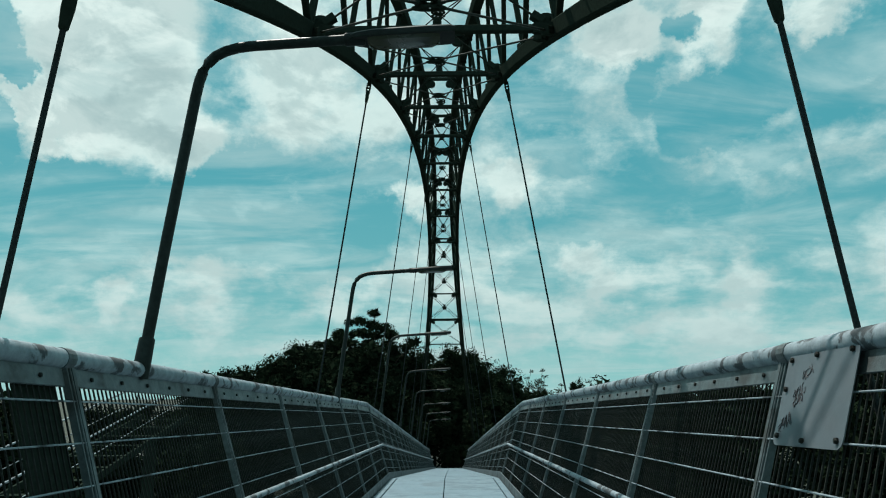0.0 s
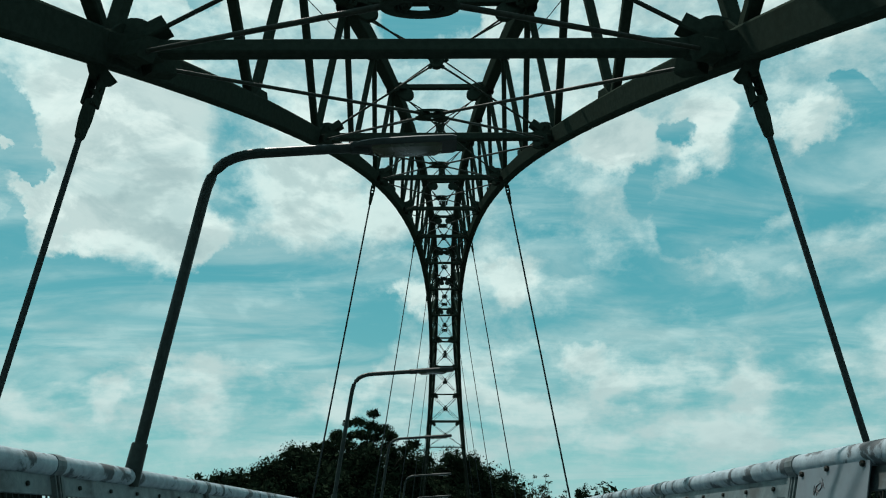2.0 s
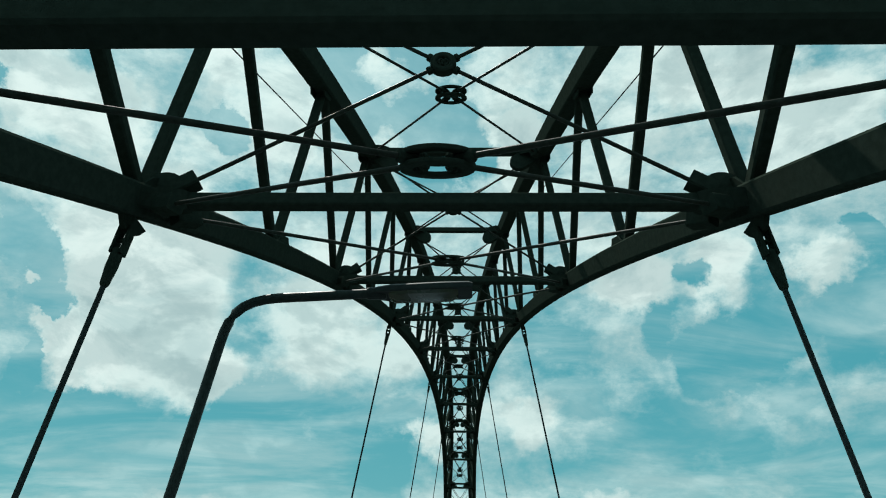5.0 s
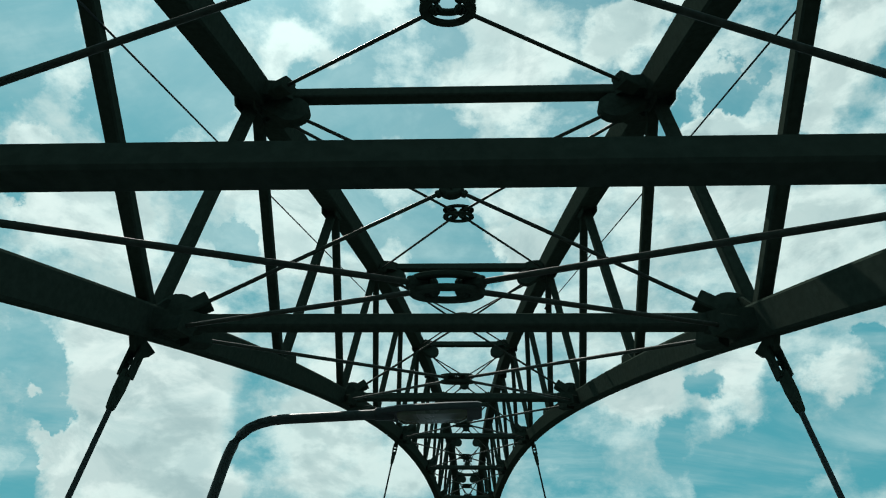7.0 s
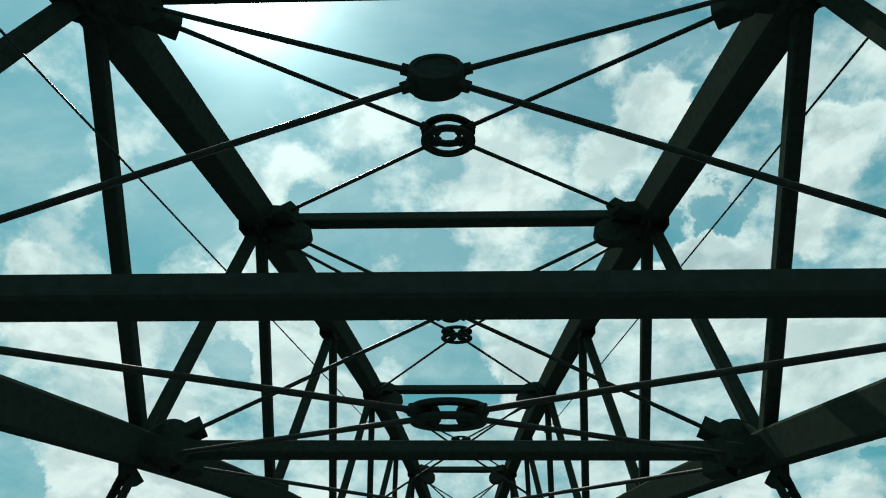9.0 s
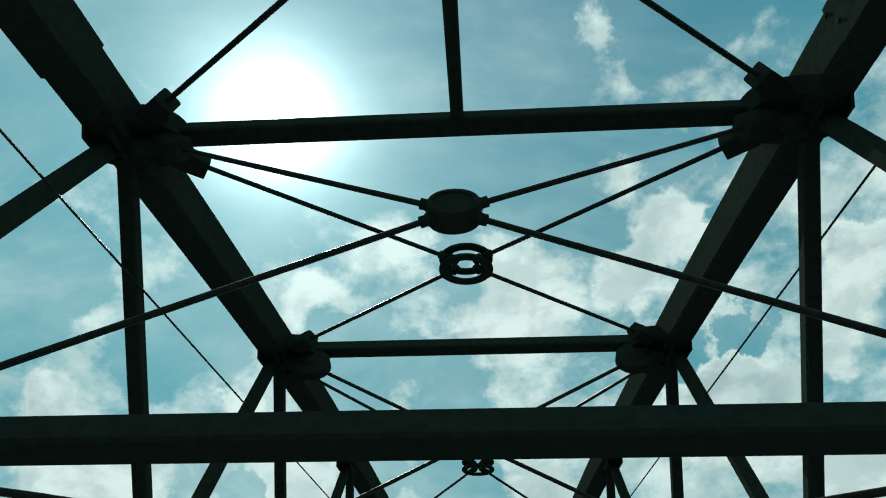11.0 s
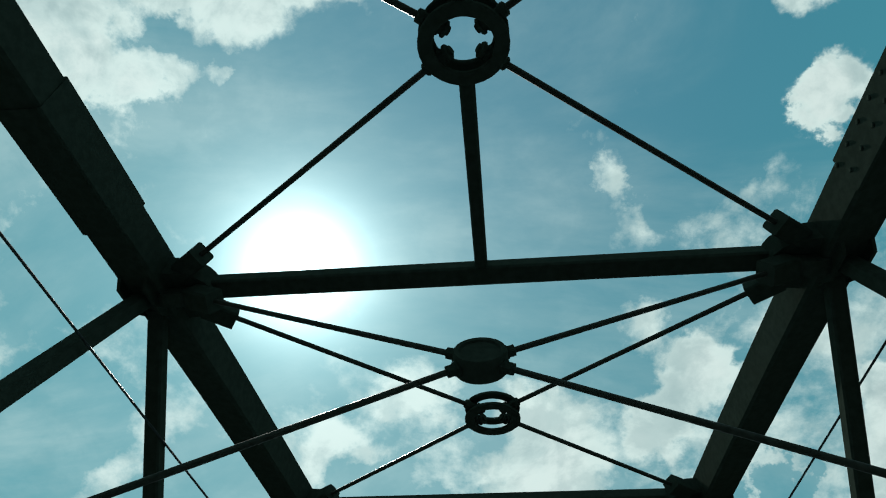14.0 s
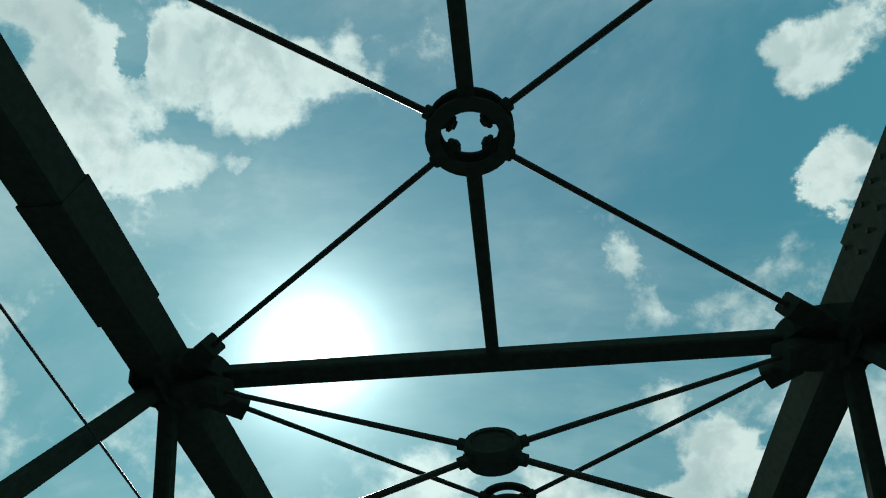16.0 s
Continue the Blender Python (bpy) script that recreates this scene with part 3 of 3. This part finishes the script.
def build_deck():
    bm = bmesh.new()
    sweep(bm, [(XC, y, deck_z(y) - 0.15) for y in RUN], [(-1.2, -0.12), (1.2, -0.12), (1.2, 0.118), (-1.2, 0.118)], (0, 0, 1))
    slab = part("deck", bm, STEEL)
    tagged(slab, label="steel bridge deck topped with pale worn grey panels", category="bridge deck", kind="structure")
    # panels in two rows that meet in a seam along the middle
    edges = [Y_BACK + 2.45 * i for i in range(30)]
    for i, (a, b) in enumerate(zip(edges, edges[1:])):
        for s in (-1, 1):
            shift = 0.0 if s < 0 else 0.7
            ya, yb = a + shift, b + shift - 0.012
            cuts = [ya] + ([KINK] if ya < KINK < yb else []) + [yb]
            bm = bmesh.new()
            x0, x1 = (XC - 0.93, XC - 0.006) if s < 0 else (XC + 0.006, XC + 0.93)
            sweep(bm, [((x0 + x1) / 2, y, deck_z(y) - 0.012) for y in cuts], box_profile(x1 - x0, 0.036, 0.006), (0, 0, 1))
            part("deck_panel", bm, DECK, slab)
    for s in (-1, 1):
        bm = bmesh.new()
        sweep(bm, [(XC + s * 1.085, y, deck_z(y) + 0.045) for y in RUN], box_profile(0.02, 0.15, 0.004), (0, 0, 1))
        part("kerb_plate", bm, GALV, slab)
        bm = bmesh.new()
        sweep(bm, [(XC + s * 1.003, y, deck_z(y) - 0.014) for y in RUN], box_profile(0.105, 0.034, 0.006), (0, 0, 1))
        part("edge_strip", bm, DECK, slab)
    # beams and piers that carry the path
    for s in (-1, 1):
        bm = bmesh.new()
        sweep(bm, [(XC + s * 1.0, y, deck_z(y) - 0.45) for y in RUN], box_profile(0.12, 0.36, 0.01), (0, 0, 1))
        part("edge_beam", bm, STEEL, slab)
    for k in range(1, 26, 2):
        y = node_y(k) - 0.05
        z = deck_z(y) - 0.2
        bar("cross_beam", (XC - half_width(z) - 0.1, y, z), (XC + half_width(z) + 0.1, y, z), 0.12, 0.16, STEEL, slab)


build_deck()


def build_abutments():
    for y0, y1 in ((Y_BACK - 6.0, Y_BACK + 0.4), (Y_FAR - 0.4, Y_FAR + 8.0)):
        z = min(deck_z(y0), deck_z(y1)) - 0.05 if y0 > 0 else deck_z(y1) - 0.05
        bm = bmesh.new()
        sweep(bm, [(XC, y0, (z + GROUND_Z - 0.8) / 2), (XC, y1, (z + GROUND_Z - 0.8) / 2)], box_profile(2.9, z - GROUND_Z + 0.8, 0.05), (0, 0, 1))
        tagged(part("abutment", bm, CONCRETE), label="plain concrete abutment where the path meets the bank", category="abutment", group="abutments", kind="structure")


build_abutments()


def build_railing(s):
    what = "galvanised outward-leaning railing with vertical bars, rods and a stained top tube"
    rail = empty("railing", (0, 0, 0), label=what, category="railing", group="railings of the footbridge")
    # top tube in lengths, jointed by clamps at the posts
    first = 3.12
    posts = [first + 1.97 * i for i in range(-8, 29)]
    top_y = sorted([Y_BACK, KINK, Y_FAR] + posts)
    for a, b in zip(top_y, top_y[1:]):
        rod("top_tube", [rail_pt(s, a, 1) - RAIL_UP[s] * 0.045, rail_pt(s, b, 1) - RAIL_UP[s] * 0.045], 0.045, TUBE, rail, 14)
        if a not in (Y_BACK, KINK):
            bm = bmesh.new()
            c = rail_pt(s, a, 1) - RAIL_UP[s] * 0.045
            d = (rail_pt(s, b, 1) - rail_pt(s, a, 1)).normalized()
            lathe(bm, c, d, [(0.046, -0.035), (0.0485, -0.034), (0.0485, 0.034), (0.046, 0.035)], 14)
            part("tube_clamp", bm, GALV, rail)
    n = Vector((s, 0, 0)) - RAIL_UP[s] * s * RAIL_UP[s].x
    n.normalize()
    for a, b in zip(posts, posts[1:]):
        ends = [a + 0.04, b - 0.04]
        bm = bmesh.new()
        sweep(bm, [rail_pt(s, y, 0.918) for y in ends], box_profile(0.012, 0.092, 0.003), RAIL_UP[s])
        strip = part("bolted_strip", bm, GALV, rail)
        for i in range(6 if -4 < a < 12 else 0):
            bm = bmesh.new()
            lathe(bm, rail_pt(s, a + 0.2 + i * 0.31, 0.914) - n * 0.006, -n, [(0.011, 0.0), (0.011, 0.008), (0.006, 0.011)], 6)
            part("bolt", bm, MESHBAR, strip)
    for y in posts:
        bm = bmesh.new()
        a, b = rail_pt(s, y, -0.08), rail_pt(s, y, 0.955)
        for off in (-0.014, 0.014):
            sweep(bm, [a + Vector((0, off, 0)), b + Vector((0, off, 0))], box_profile(0.009, 0.034, 0.002), n)
        sweep(bm, [a + Vector((0, 0.034, 0)) - n * 0.016, b + Vector((0, 0.034, 0)) - n * 0.016], box_profile(0.024, 0.006, 0.001), n)
        part("post", bm, GALV, rail)
    for i in range(7):
        t = 0.845 - 0.118 * i
        rod("rail_rod", [rail_pt(s, y, t) - n * 0.012 for y in (Y_BACK, -4.0, KINK, Y_FAR)], 0.0042, TUBE, rail, 6)
    # inner hand rail on brackets
    rod("hand_rail", [rail_pt(s, y, 0.44, 0.10) for y in (Y_BACK, -4.0, 5.0, KINK, 25.0, Y_FAR)], 0.021, TUBE, rail, 10)
    for y in posts:
        rod("bracket", [rail_pt(s, y, 0.42, 0.0), rail_pt(s, y, 0.405, 0.08), rail_pt(s, y, 0.43, 0.10)], 0.007, GALV, rail, 6)
    # vertical bars: the near stretch one by one, the rest together
    step = 0.041
    bm = bmesh.new()
    sweep(bm, [Vector((s * 0.46 * 0.02, 0, RAIL_H * 0.02)), Vector((s * 0.46 * 0.875, 0, RAIL_H * 0.9))], box_profile(0.007, 0.007, 0.001), (s, 0, 0))
    me = bpy.data.meshes.new("bar")
    bm.to_mesh(me)
    bm.free()
    me.materials.append(MESHBAR)
    y = 1.9
    while y < 7.9:
        if min(abs(y - p) for p in posts) > 0.035:
            ob = new("bar", me)
            ob.parent = rail
            ob.location = (XC + s * 1.13 + n.x * 0.012, y, deck_z(y) + n.z * 0.012)
        y += step
    verts, faces = [], []
    spans = [(Y_BACK, 1.9 - step * 0.5), (7.92, Y_FAR)]
    for y0, y1 in spans:
        y = y0
        while y < y1:
            base = len(verts)
            for t in (0.02, 0.9):
                p = rail_pt(s, y, t) + n * 0.012
                for dx, dy in ((-0.0035, -0.0035), (0.0035, -0.0035), (0.0035, 0.0035), (-0.0035, 0.0035)):
                    verts.append((p.x + dx, p.y + dy, p.z))
            for i in range(4):
                j = (i + 1) % 4
                faces.append((base + i, base + j, base + 4 + j, base + 4 + i))
            y += step
    me = bpy.data.meshes.new("bar_infill")
    me.from_pydata(verts, [], faces)
    me.materials.append(MESHBAR)
    ob = new("bar_infill", me)
    ob.parent = rail
    tagged(ob, kind="stuff")
    return rail, n


rails = {s: build_railing(s) for s in (-1, 1)}


def panel_on_rail(name, s, y0, y1, t0, t1, out, material, corner, label, category):
    """A sheet with rounded corners, bolted flat on a railing."""
    n = rails[s][1]
    w, h = (y1 - y0), (t1 - t0) * math.hypot(RAIL_H, 0.46)
    centre = rail_pt(s, (y0 + y1) / 2, (t0 + t1) / 2) - n * out
    slope = Vector((0, 1, (deck_z(y1) - deck_z(y0)) / (y1 - y0))).normalized()
    th = empty(name, centre, label=label, category=category)
    pts = []
    for cx, cy, a0 in ((w / 2 - corner, h / 2 - corner, 0), (-w / 2 + corner, h / 2 - corner, 90), (-w / 2 + corner, -h / 2 + corner, 180), (w / 2 - corner, -h / 2 + corner, 270)):
        for i in range(5):
            a = radians(a0 + 22.5 * i)
            pts.append(slope * (cx + corner * math.cos(a)) + RAIL_UP[s] * (cy + corner * math.sin(a)))
    bm = bmesh.new()
    plate(bm, pts, n, 0.004)
    bmesh.ops.recalc_face_normals(bm, faces=bm.faces[:])
    part("sheet", bm, material, th)
    return th, slope, n, w, h


def build_sign():
    th, d, n, w, h = panel_on_rail("sign_plate", 1, 2.51, 3.04, 0.709, 0.958, 0.03, PLATE, 0.035,
                                   "blank grey metal plate with scribbled tags bolted to the railing", "plate")
    u = RAIL_UP[1]
    for a, b in ((-0.42, 0.44), (0.05, 0.44), (0.43, 0.42), (-0.43, -0.42), (0.03, -0.44), (0.43, -0.4), (0.44, 0.1)):
        bm = bmesh.new()
        lathe(bm, d * (a * w) + u * (b * h) - n * 0.002, -n, [(0.012, 0.0), (0.012, 0.008), (0.007, 0.012)], 6)
        part("bolt", bm, MESHBAR, th)
    # scrawled tags: looped marker strokes that spell nothing
    rnd = random.Random(4)
    for a, b, size, count in ((0.12, 0.28, 0.032, 4), (0.2, 0.08, 0.036, 4), (0.2, -0.01, 0.03, 4), (0.33, -0.24, 0.042, 4)):
        for stroke in range(count):
            cx = a * w + size * 0.55 * (count / 2 - stroke)
            cy = b * h + size * 0.25 * (stroke - count / 2)
            turn, kx, ky = rnd.uniform(0, 6), rnd.choice((1, 2, 2, 3)), rnd.choice((1, 2, 3))
            pts = []
            for i in range(13):
                q = i / 12 * math.pi * rnd.choice((1.5, 1.7))
                pts.append(d * (cx + 0.42 * size * math.sin(kx * q + turn)) + u * (cy + 0.6 * size * math.cos(ky * q)) - n * 0.0035)
            rod("tag_stroke", pts, 0.0012, INK, th, 4)


build_sign()


def build_dark_panel():
    th, d, n, w, h = panel_on_rail("cover_panel", -1, 2.76, 3.07, 0.2, 0.9, -0.035, STEEL, 0.01,
                                   "dark sheet panel fixed behind the railing bars", "panel")
    for a in (-0.4, 0.4):
        bar("batten", d * (a * w) - RAIL_UP[-1] * (h * 0.45) + n * 0.012, d * (a * w) + RAIL_UP[-1] * (h * 0.45) + n * 0.012, 0.03, 0.02, STEEL, th, n)


build_dark_panel()

# ---------------------------------------------------------------- lamps


def build_lamp():
    th = empty("street_lamp", (0, 0, 0), label="dark bent-arm path lamp standing on the railing", category="street lamp", group="lamps along the path")
    foot, knee = Vector((0.0, 0, -0.02)), Vector((0.20, 0, 1.60))
    pts = [foot, Vector((0.085, 0, 0.70)), knee]
    turn = [(0.016, 0.10), (0.034, 0.16), (0.062, 0.215), (0.105, 0.26), (0.165, 0.292), (0.235, 0.312), (0.31, 0.322)]
    pts += [knee + Vector((a, 0, b)) for a, b in turn]
    end = knee + Vector((0.93, 0, 0.36))
    pts.append(end)
    rod("mast", pts, 0.031, LAMP, th, 14)
    bm = bmesh.new()
    lathe(bm, (0.0, 0, 0.0), (0.12, 0, 1), [(0.045, -0.02), (0.046, -0.015), (0.042, 0.19), (0.038, 0.2)], 16)
    smooth(part("base_sleeve", bm, LAMP, th), 40)
    # flat head: shell over a pale lens
    d = Vector((1, 0, 0.045)).normalized()
    sections = [(0.0, 0.035, 0.02, 0.0), (0.05, 0.06, 0.035, 0.0), (0.14, 0.085, 0.043, -0.004), (0.42, 0.09, 0.046, -0.002), (0.61, 0.085, 0.043, 0.0), (0.635, 0.075, 0.034, 0.0)]
    bm = bmesh.new()
    rings = []
    for at, hw, hh, dz in sections:
        c = end + d * (at - 0.04) + Vector((0, 0, dz))
        rings.append([bm.verts.new(c + Vector((0, a * hw, b * hh))) for a, b in
                      ((-1, -0.35), (-0.96, 0.35), (-0.62, 0.86), (0, 1), (0.62, 0.86), (0.96, 0.35), (1, -0.35), (0.97, -0.5), (-0.97, -0.5))])
    for r0, r1 in zip(rings, rings[1:]):
        for i in range(9):
            bm.faces.new((r0[i], r0[(i + 1) % 9], r1[(i + 1) % 9], r1[i]))
    bm.faces.new(rings[0][::-1])
    bm.faces.new(rings[-1])
    bmesh.ops.recalc_face_normals(bm, faces=bm.faces[:])
    head = smooth(part("head", bm, HEAD, th), 35)
    bm = bmesh.new()
    rings = []
    for at, hw, hh in ((0.12, 0.06, 0.012), (0.16, 0.078, 0.03), (0.50, 0.078, 0.032), (0.545, 0.06, 0.012)):
        c = end + d * (at - 0.04) + Vector((0, 0, -0.022))
        rings.append([bm.verts.new(c + Vector((0, a * hw, -b * hh))) for a, b in ((-1, 0), (-0.85, 0.7), (-0.4, 1), (0.4, 1), (0.85, 0.7), (1, 0))])
    for r0, r1 in zip(rings, rings[1:]):
        for i in range(6):
            bm.faces.new((r0[i], r0[(i + 1) % 6], r1[(i + 1) % 6], r1[i]))
    bm.faces.new(rings[0][::-1])
    bm.faces.new(rings[-1])
    bmesh.ops.recalc_face_normals(bm, faces=bm.faces[:])
    smooth(part("lens", bm, LENS, head, "dull olive plastic lens"), 40)
    bm = bmesh.new()
    lathe(bm, end + d * 0.0, d, [(0.036, -0.06), (0.04, -0.05), (0.04, 0.05), (0.036, 0.06)], 12)
    part("head_collar", bm, HEAD, th)
    return th


lamp = build_lamp()
for i in range(8):
    y = 3.9 + 6.85 * i
    at = Matrix.Translation(rail_pt(-1, y, 0.955))
    if i == 0:
        lamp.matrix_basis = at
    else:
        copy_thing(lamp, at)

# ---------------------------------------------------------------- trees
def leaf_clump(verts, faces, rnd, c, r, n, size, flat=0.6):
    for _ in range(n):
        v = Vector((rnd.gauss(0, 1), rnd.gauss(0, 1), rnd.gauss(0, 1))).normalized() * r * rnd.random() ** 0.6
        p = Vector((c.x + v.x, c.y + v.y, c.z + v.z * flat))
        a = Vector((rnd.gauss(0, 1), rnd.gauss(0, 1), rnd.gauss(0, 0.7))).normalized()
        b = a.cross(Vector((rnd.gauss(0, 1), rnd.gauss(0, 1), rnd.gauss(0, 1)))).normalized()
        l, w = size * rnd.uniform(0.6, 1.3), size * rnd.uniform(0.28, 0.5)
        k = len(verts)
        verts.extend([p - a * l, p + b * w, p + a * l, p - b * w])
        faces.append((k, k + 1, k + 2, k + 3))


def build_tree(seed, height, spread, clumps, leaves, leaf_size, open_crown, leaf_mat, label, bare=0.35):
    rnd = random.Random(seed)
    th = empty("tree", (0, 0, 0), label=label, category="tree")
    bm = bmesh.new()
    trunk = [Vector((0, 0, -0.3))]
    lean = Vector((rnd.uniform(-0.05, 0.05), rnd.uniform(-0.05, 0.05), 0))
    n = 6
    for i in range(1, n + 1):
        trunk.append(Vector((lean.x * height * i / n + rnd.uniform(-0.15, 0.15), lean.y * height * i / n + rnd.uniform(-0.15, 0.15), height * 0.72 * i / n)))

    def limb(pts, r0, r1):
        rings = []
        for i, p in enumerate(pts):
            d = (pts[min(i + 1, len(pts) - 1)] - pts[max(i - 1, 0)]).normalized()
            m = frame_of(d, (0.3, 1, 0.1))
            r = r0 + (r1 - r0) * i / (len(pts) - 1)
            rings.append([bm.verts.new(p + m @ Vector((r * math.cos(a * math.pi / 3), r * math.sin(a * math.pi / 3), 0))) for a in range(6)])
        for q0, q1 in zip(rings, rings[1:]):
            for i in range(6):
                bm.faces.new((q0[i], q0[(i + 1) % 6], q1[(i + 1) % 6], q1[i]))
    limb(trunk, 0.022 * height, 0.008 * height)
    verts, faces = [], []
    for c in range(clumps):
        f = rnd.uniform(bare, 1.0)
        i = min(n - 1, int(f * n * 0.98))
        base = trunk[i].lerp(trunk[i + 1], rnd.random())
        ang = rnd.uniform(0, 2 * math.pi)
        shape = math.sin(math.pi * (0.18 + 0.78 * (f - bare) / (1 - bare))) ** 0.7
        reach = spread * shape * rnd.uniform(0.35, 1.0)
        tip = base + Vector((math.cos(ang) * reach, math.sin(ang) * reach, height * 0.28 * f * rnd.uniform(0.5, 1.0) + 0.25 * reach))
        mid = base.lerp(tip, 0.5) + Vector((0, 0, -0.08 * reach))
        limb([base, mid, tip], 0.006 * height, 0.0015 * height)
        r = spread * (0.24 if open_crown else 0.36) * rnd.uniform(0.7, 1.25)
        leaf_clump(verts, faces, rnd, tip, r, leaves, leaf_size, 0.5 if open_crown else 0.75)
        if leaves > 100:
            # the shaded heart of a clump is closed foliage
            leaf_clump(verts, faces, rnd, tip, r * 0.72, 50, leaf_size * 3.0, 0.5 if open_crown else 0.75)
            if not open_crown:
                leaf_clump(verts, faces, rnd, mid, r * 0.9, 50, leaf_size * 3.4, 0.8)
        if not open_crown:
            leaf_clump(verts, faces, rnd, mid, r * 0.9, leaves // 2, leaf_size, 0.8)
    bmesh.ops.recalc_face_normals(bm, faces=bm.faces[:])
    smooth(part("trunk", bm, BARK, th), 60)
    me = bpy.data.meshes.new("crown")
    me.from_pydata([tuple(v) for v in verts], [], faces)
    me.materials.append(leaf_mat)
    ob = new("crown", me)
    ob.parent = th
    return th


EUCALYPT = "tall dark gum tree with layered open crown"
DENSE = "dense dark round-crowned tree on the low ground"
SPARSE = "thin sparse sapling against the sky"
# crowns are built of many small leaves
kinds = {
    "tall": (build_tree(8, 15.0, 4.6, 44, 380, 0.125, True, LEAF, EUCALYPT, 0.42), 15.0),
    "dense": (build_tree(2, 10.0, 4.2, 46, 330, 0.125, False, LEAF, DENSE, 0.15), 10.0),
    "round": (build_tree(3, 8.0, 4.0, 40, 310, 0.12, False, LEAF, DENSE, 0.12), 8.0),
    "sparse": (build_tree(5, 8.0, 1.9, 30, 60, 0.085, True, LEAF_PALE, SPARSE, 0.35), 8.0),
}
used = set()


def plant(kind, x, y, top_z, turn, wide=1.0):
    ob, h = kinds[kind]
    k = (top_z - GROUND_Z) / h
    m = Matrix.Translation((x, y, GROUND_Z)) @ Matrix.Rotation(turn, 4, "Z")
    if kind in used:
        ob = copy_thing(ob, m)
    else:
        used.add(kind)
        ob.matrix_basis = m
    ob.scale = (k * wide, k * wide, k)
    return ob


def at_angle(az, dist):
    return dist * math.sin(radians(az)), dist * math.cos(radians(az))


# the wooded bank past the far end of the bridge: azimuth, distance, crown top above the eye in degrees
for i, (kind, az, dist, el, wide) in enumerate((
        ("dense", -16.6, 72, 2.3, 0.9), ("round", -19.5, 78, 1.0, 1.0), ("dense", -13.6, 70, 2.9, 0.9), ("dense", -11.2, 72, 4.4, 0.8),
        ("tall", -8.6, 74, 5.9, 0.75), ("tall", -5.3, 72, 6.7, 0.85), ("dense", -7.3, 70, 4.0, 1.0), ("dense", -3.6, 74, 3.8, 0.9),
        ("dense", -1.2, 76, 3.0, 0.9), ("dense", 1.0, 75, 3.8, 0.8), ("dense", 2.9, 76, 2.2, 0.8), ("round", 4.6, 74, 1.0, 0.8), ("round", -10.0, 66, 1.5, 1.0),
        ("round", 0.4, 68, 0.4, 1.0), ("round", -4.8, 68, 1.4, 1.0), ("round", -14.5, 66, 0.6, 1.1), ("round", 3.4, 66, -0.4, 1.0),
        ("sparse", 5.9, 88, 1.9, 0.8), ("sparse", 7.0, 92, 2.0, 1.0), ("sparse", 7.9, 95, 1.2, 1.1), ("sparse", 8.9, 92, 0.8, 1.2), ("sparse", 6.4, 90, 1.0, 1.2),
        ("round", 10.0, 110, 0.6, 0.5), ("sparse", 11.6, 100, 1.0, 1.0), ("round", 6.5, 84, -0.1, 0.9), ("round", 9.2, 86, -0.7, 1.0))):
    x, y = at_angle(az, dist)
    plant(kind, x, y, 1.37 + dist * math.tan(radians(el)), 1.7 * i, wide)
# trees on both banks, whose tops stand about level with the eye
rnd = random.Random(11)
for i in range(26):
    side = -1 if i % 2 else 1
    az = side * (13 + 2.6 * i * 0.9)
    dist = rnd.uniform(34, 52)
    x, y = at_angle(az + rnd.uniform(-1.2, 1.2), dist)
    plant("dense" if rnd.random() < 0.5 else "round", x, y, 1.37 + dist * math.tan(radians(rnd.uniform(-1.4, 0.0) if side < 0 else min(2.6, 0.3 + 0.12 * (abs(az) - 14)) + rnd.uniform(-0.5, 0.1))), rnd.uniform(0, 6), rnd.uniform(0.9, 1.2))


# ---------------------------------------------------------------- side stair seen through the bars


def build_side_stair():
    x0, x1 = -10.6, -9.0
    ya, yb = 11.0, 25.0

    def z_at(y):
        return 0.36 + 0.213 * (y - 18.24) - 1.05
    th = empty("side_stair", (x1, ya, GROUND_Z), label="dark open-tread stair with thin pale handrails beside the bridge", category="stair")
    base = Vector((x1, ya, GROUND_Z))

    def local(ob):
        ob.data.transform(Matrix.Translation(-base))
        return ob
    for x in (x0, x1):
        local(bar("stringer", (x, ya, z_at(ya) - 0.1), (x, yb, z_at(yb) - 0.1), 0.06, 0.2, STEEL, th))
    for i in range(14):
        y = ya + 0.5 + i
        local(bar("tread", (x0 + 0.03, y, z_at(y) - 0.06), (x1 - 0.03, y, z_at(y) - 0.06), 0.28, 0.03, STEEL, th, (0, 0, 1)))
    for x in (x0, x1):
        for up, r in ((1.05, 0.03), (0.55, 0.012)):
            local(rod("handrail", [(x, y, z_at(y) + up) for y in (ya, yb)], r, TUBE, th, 8))
        for i in range(8):
            y = ya + 0.3 + i * 1.9
            local(rod("rail_post", [(x, y, z_at(y) - 0.1), (x, y, z_at(y) + 1.05)], 0.02, STEEL, th, 6))
    for y in (ya + 1, (ya + yb) / 2, yb - 1):
        local(bar("pier", ((x0 + x1) / 2, y, GROUND_Z - 0.3), ((x0 + x1) / 2, y, z_at(y) - 0.15), 0.3, 0.3, STEEL, th))


build_side_stair()
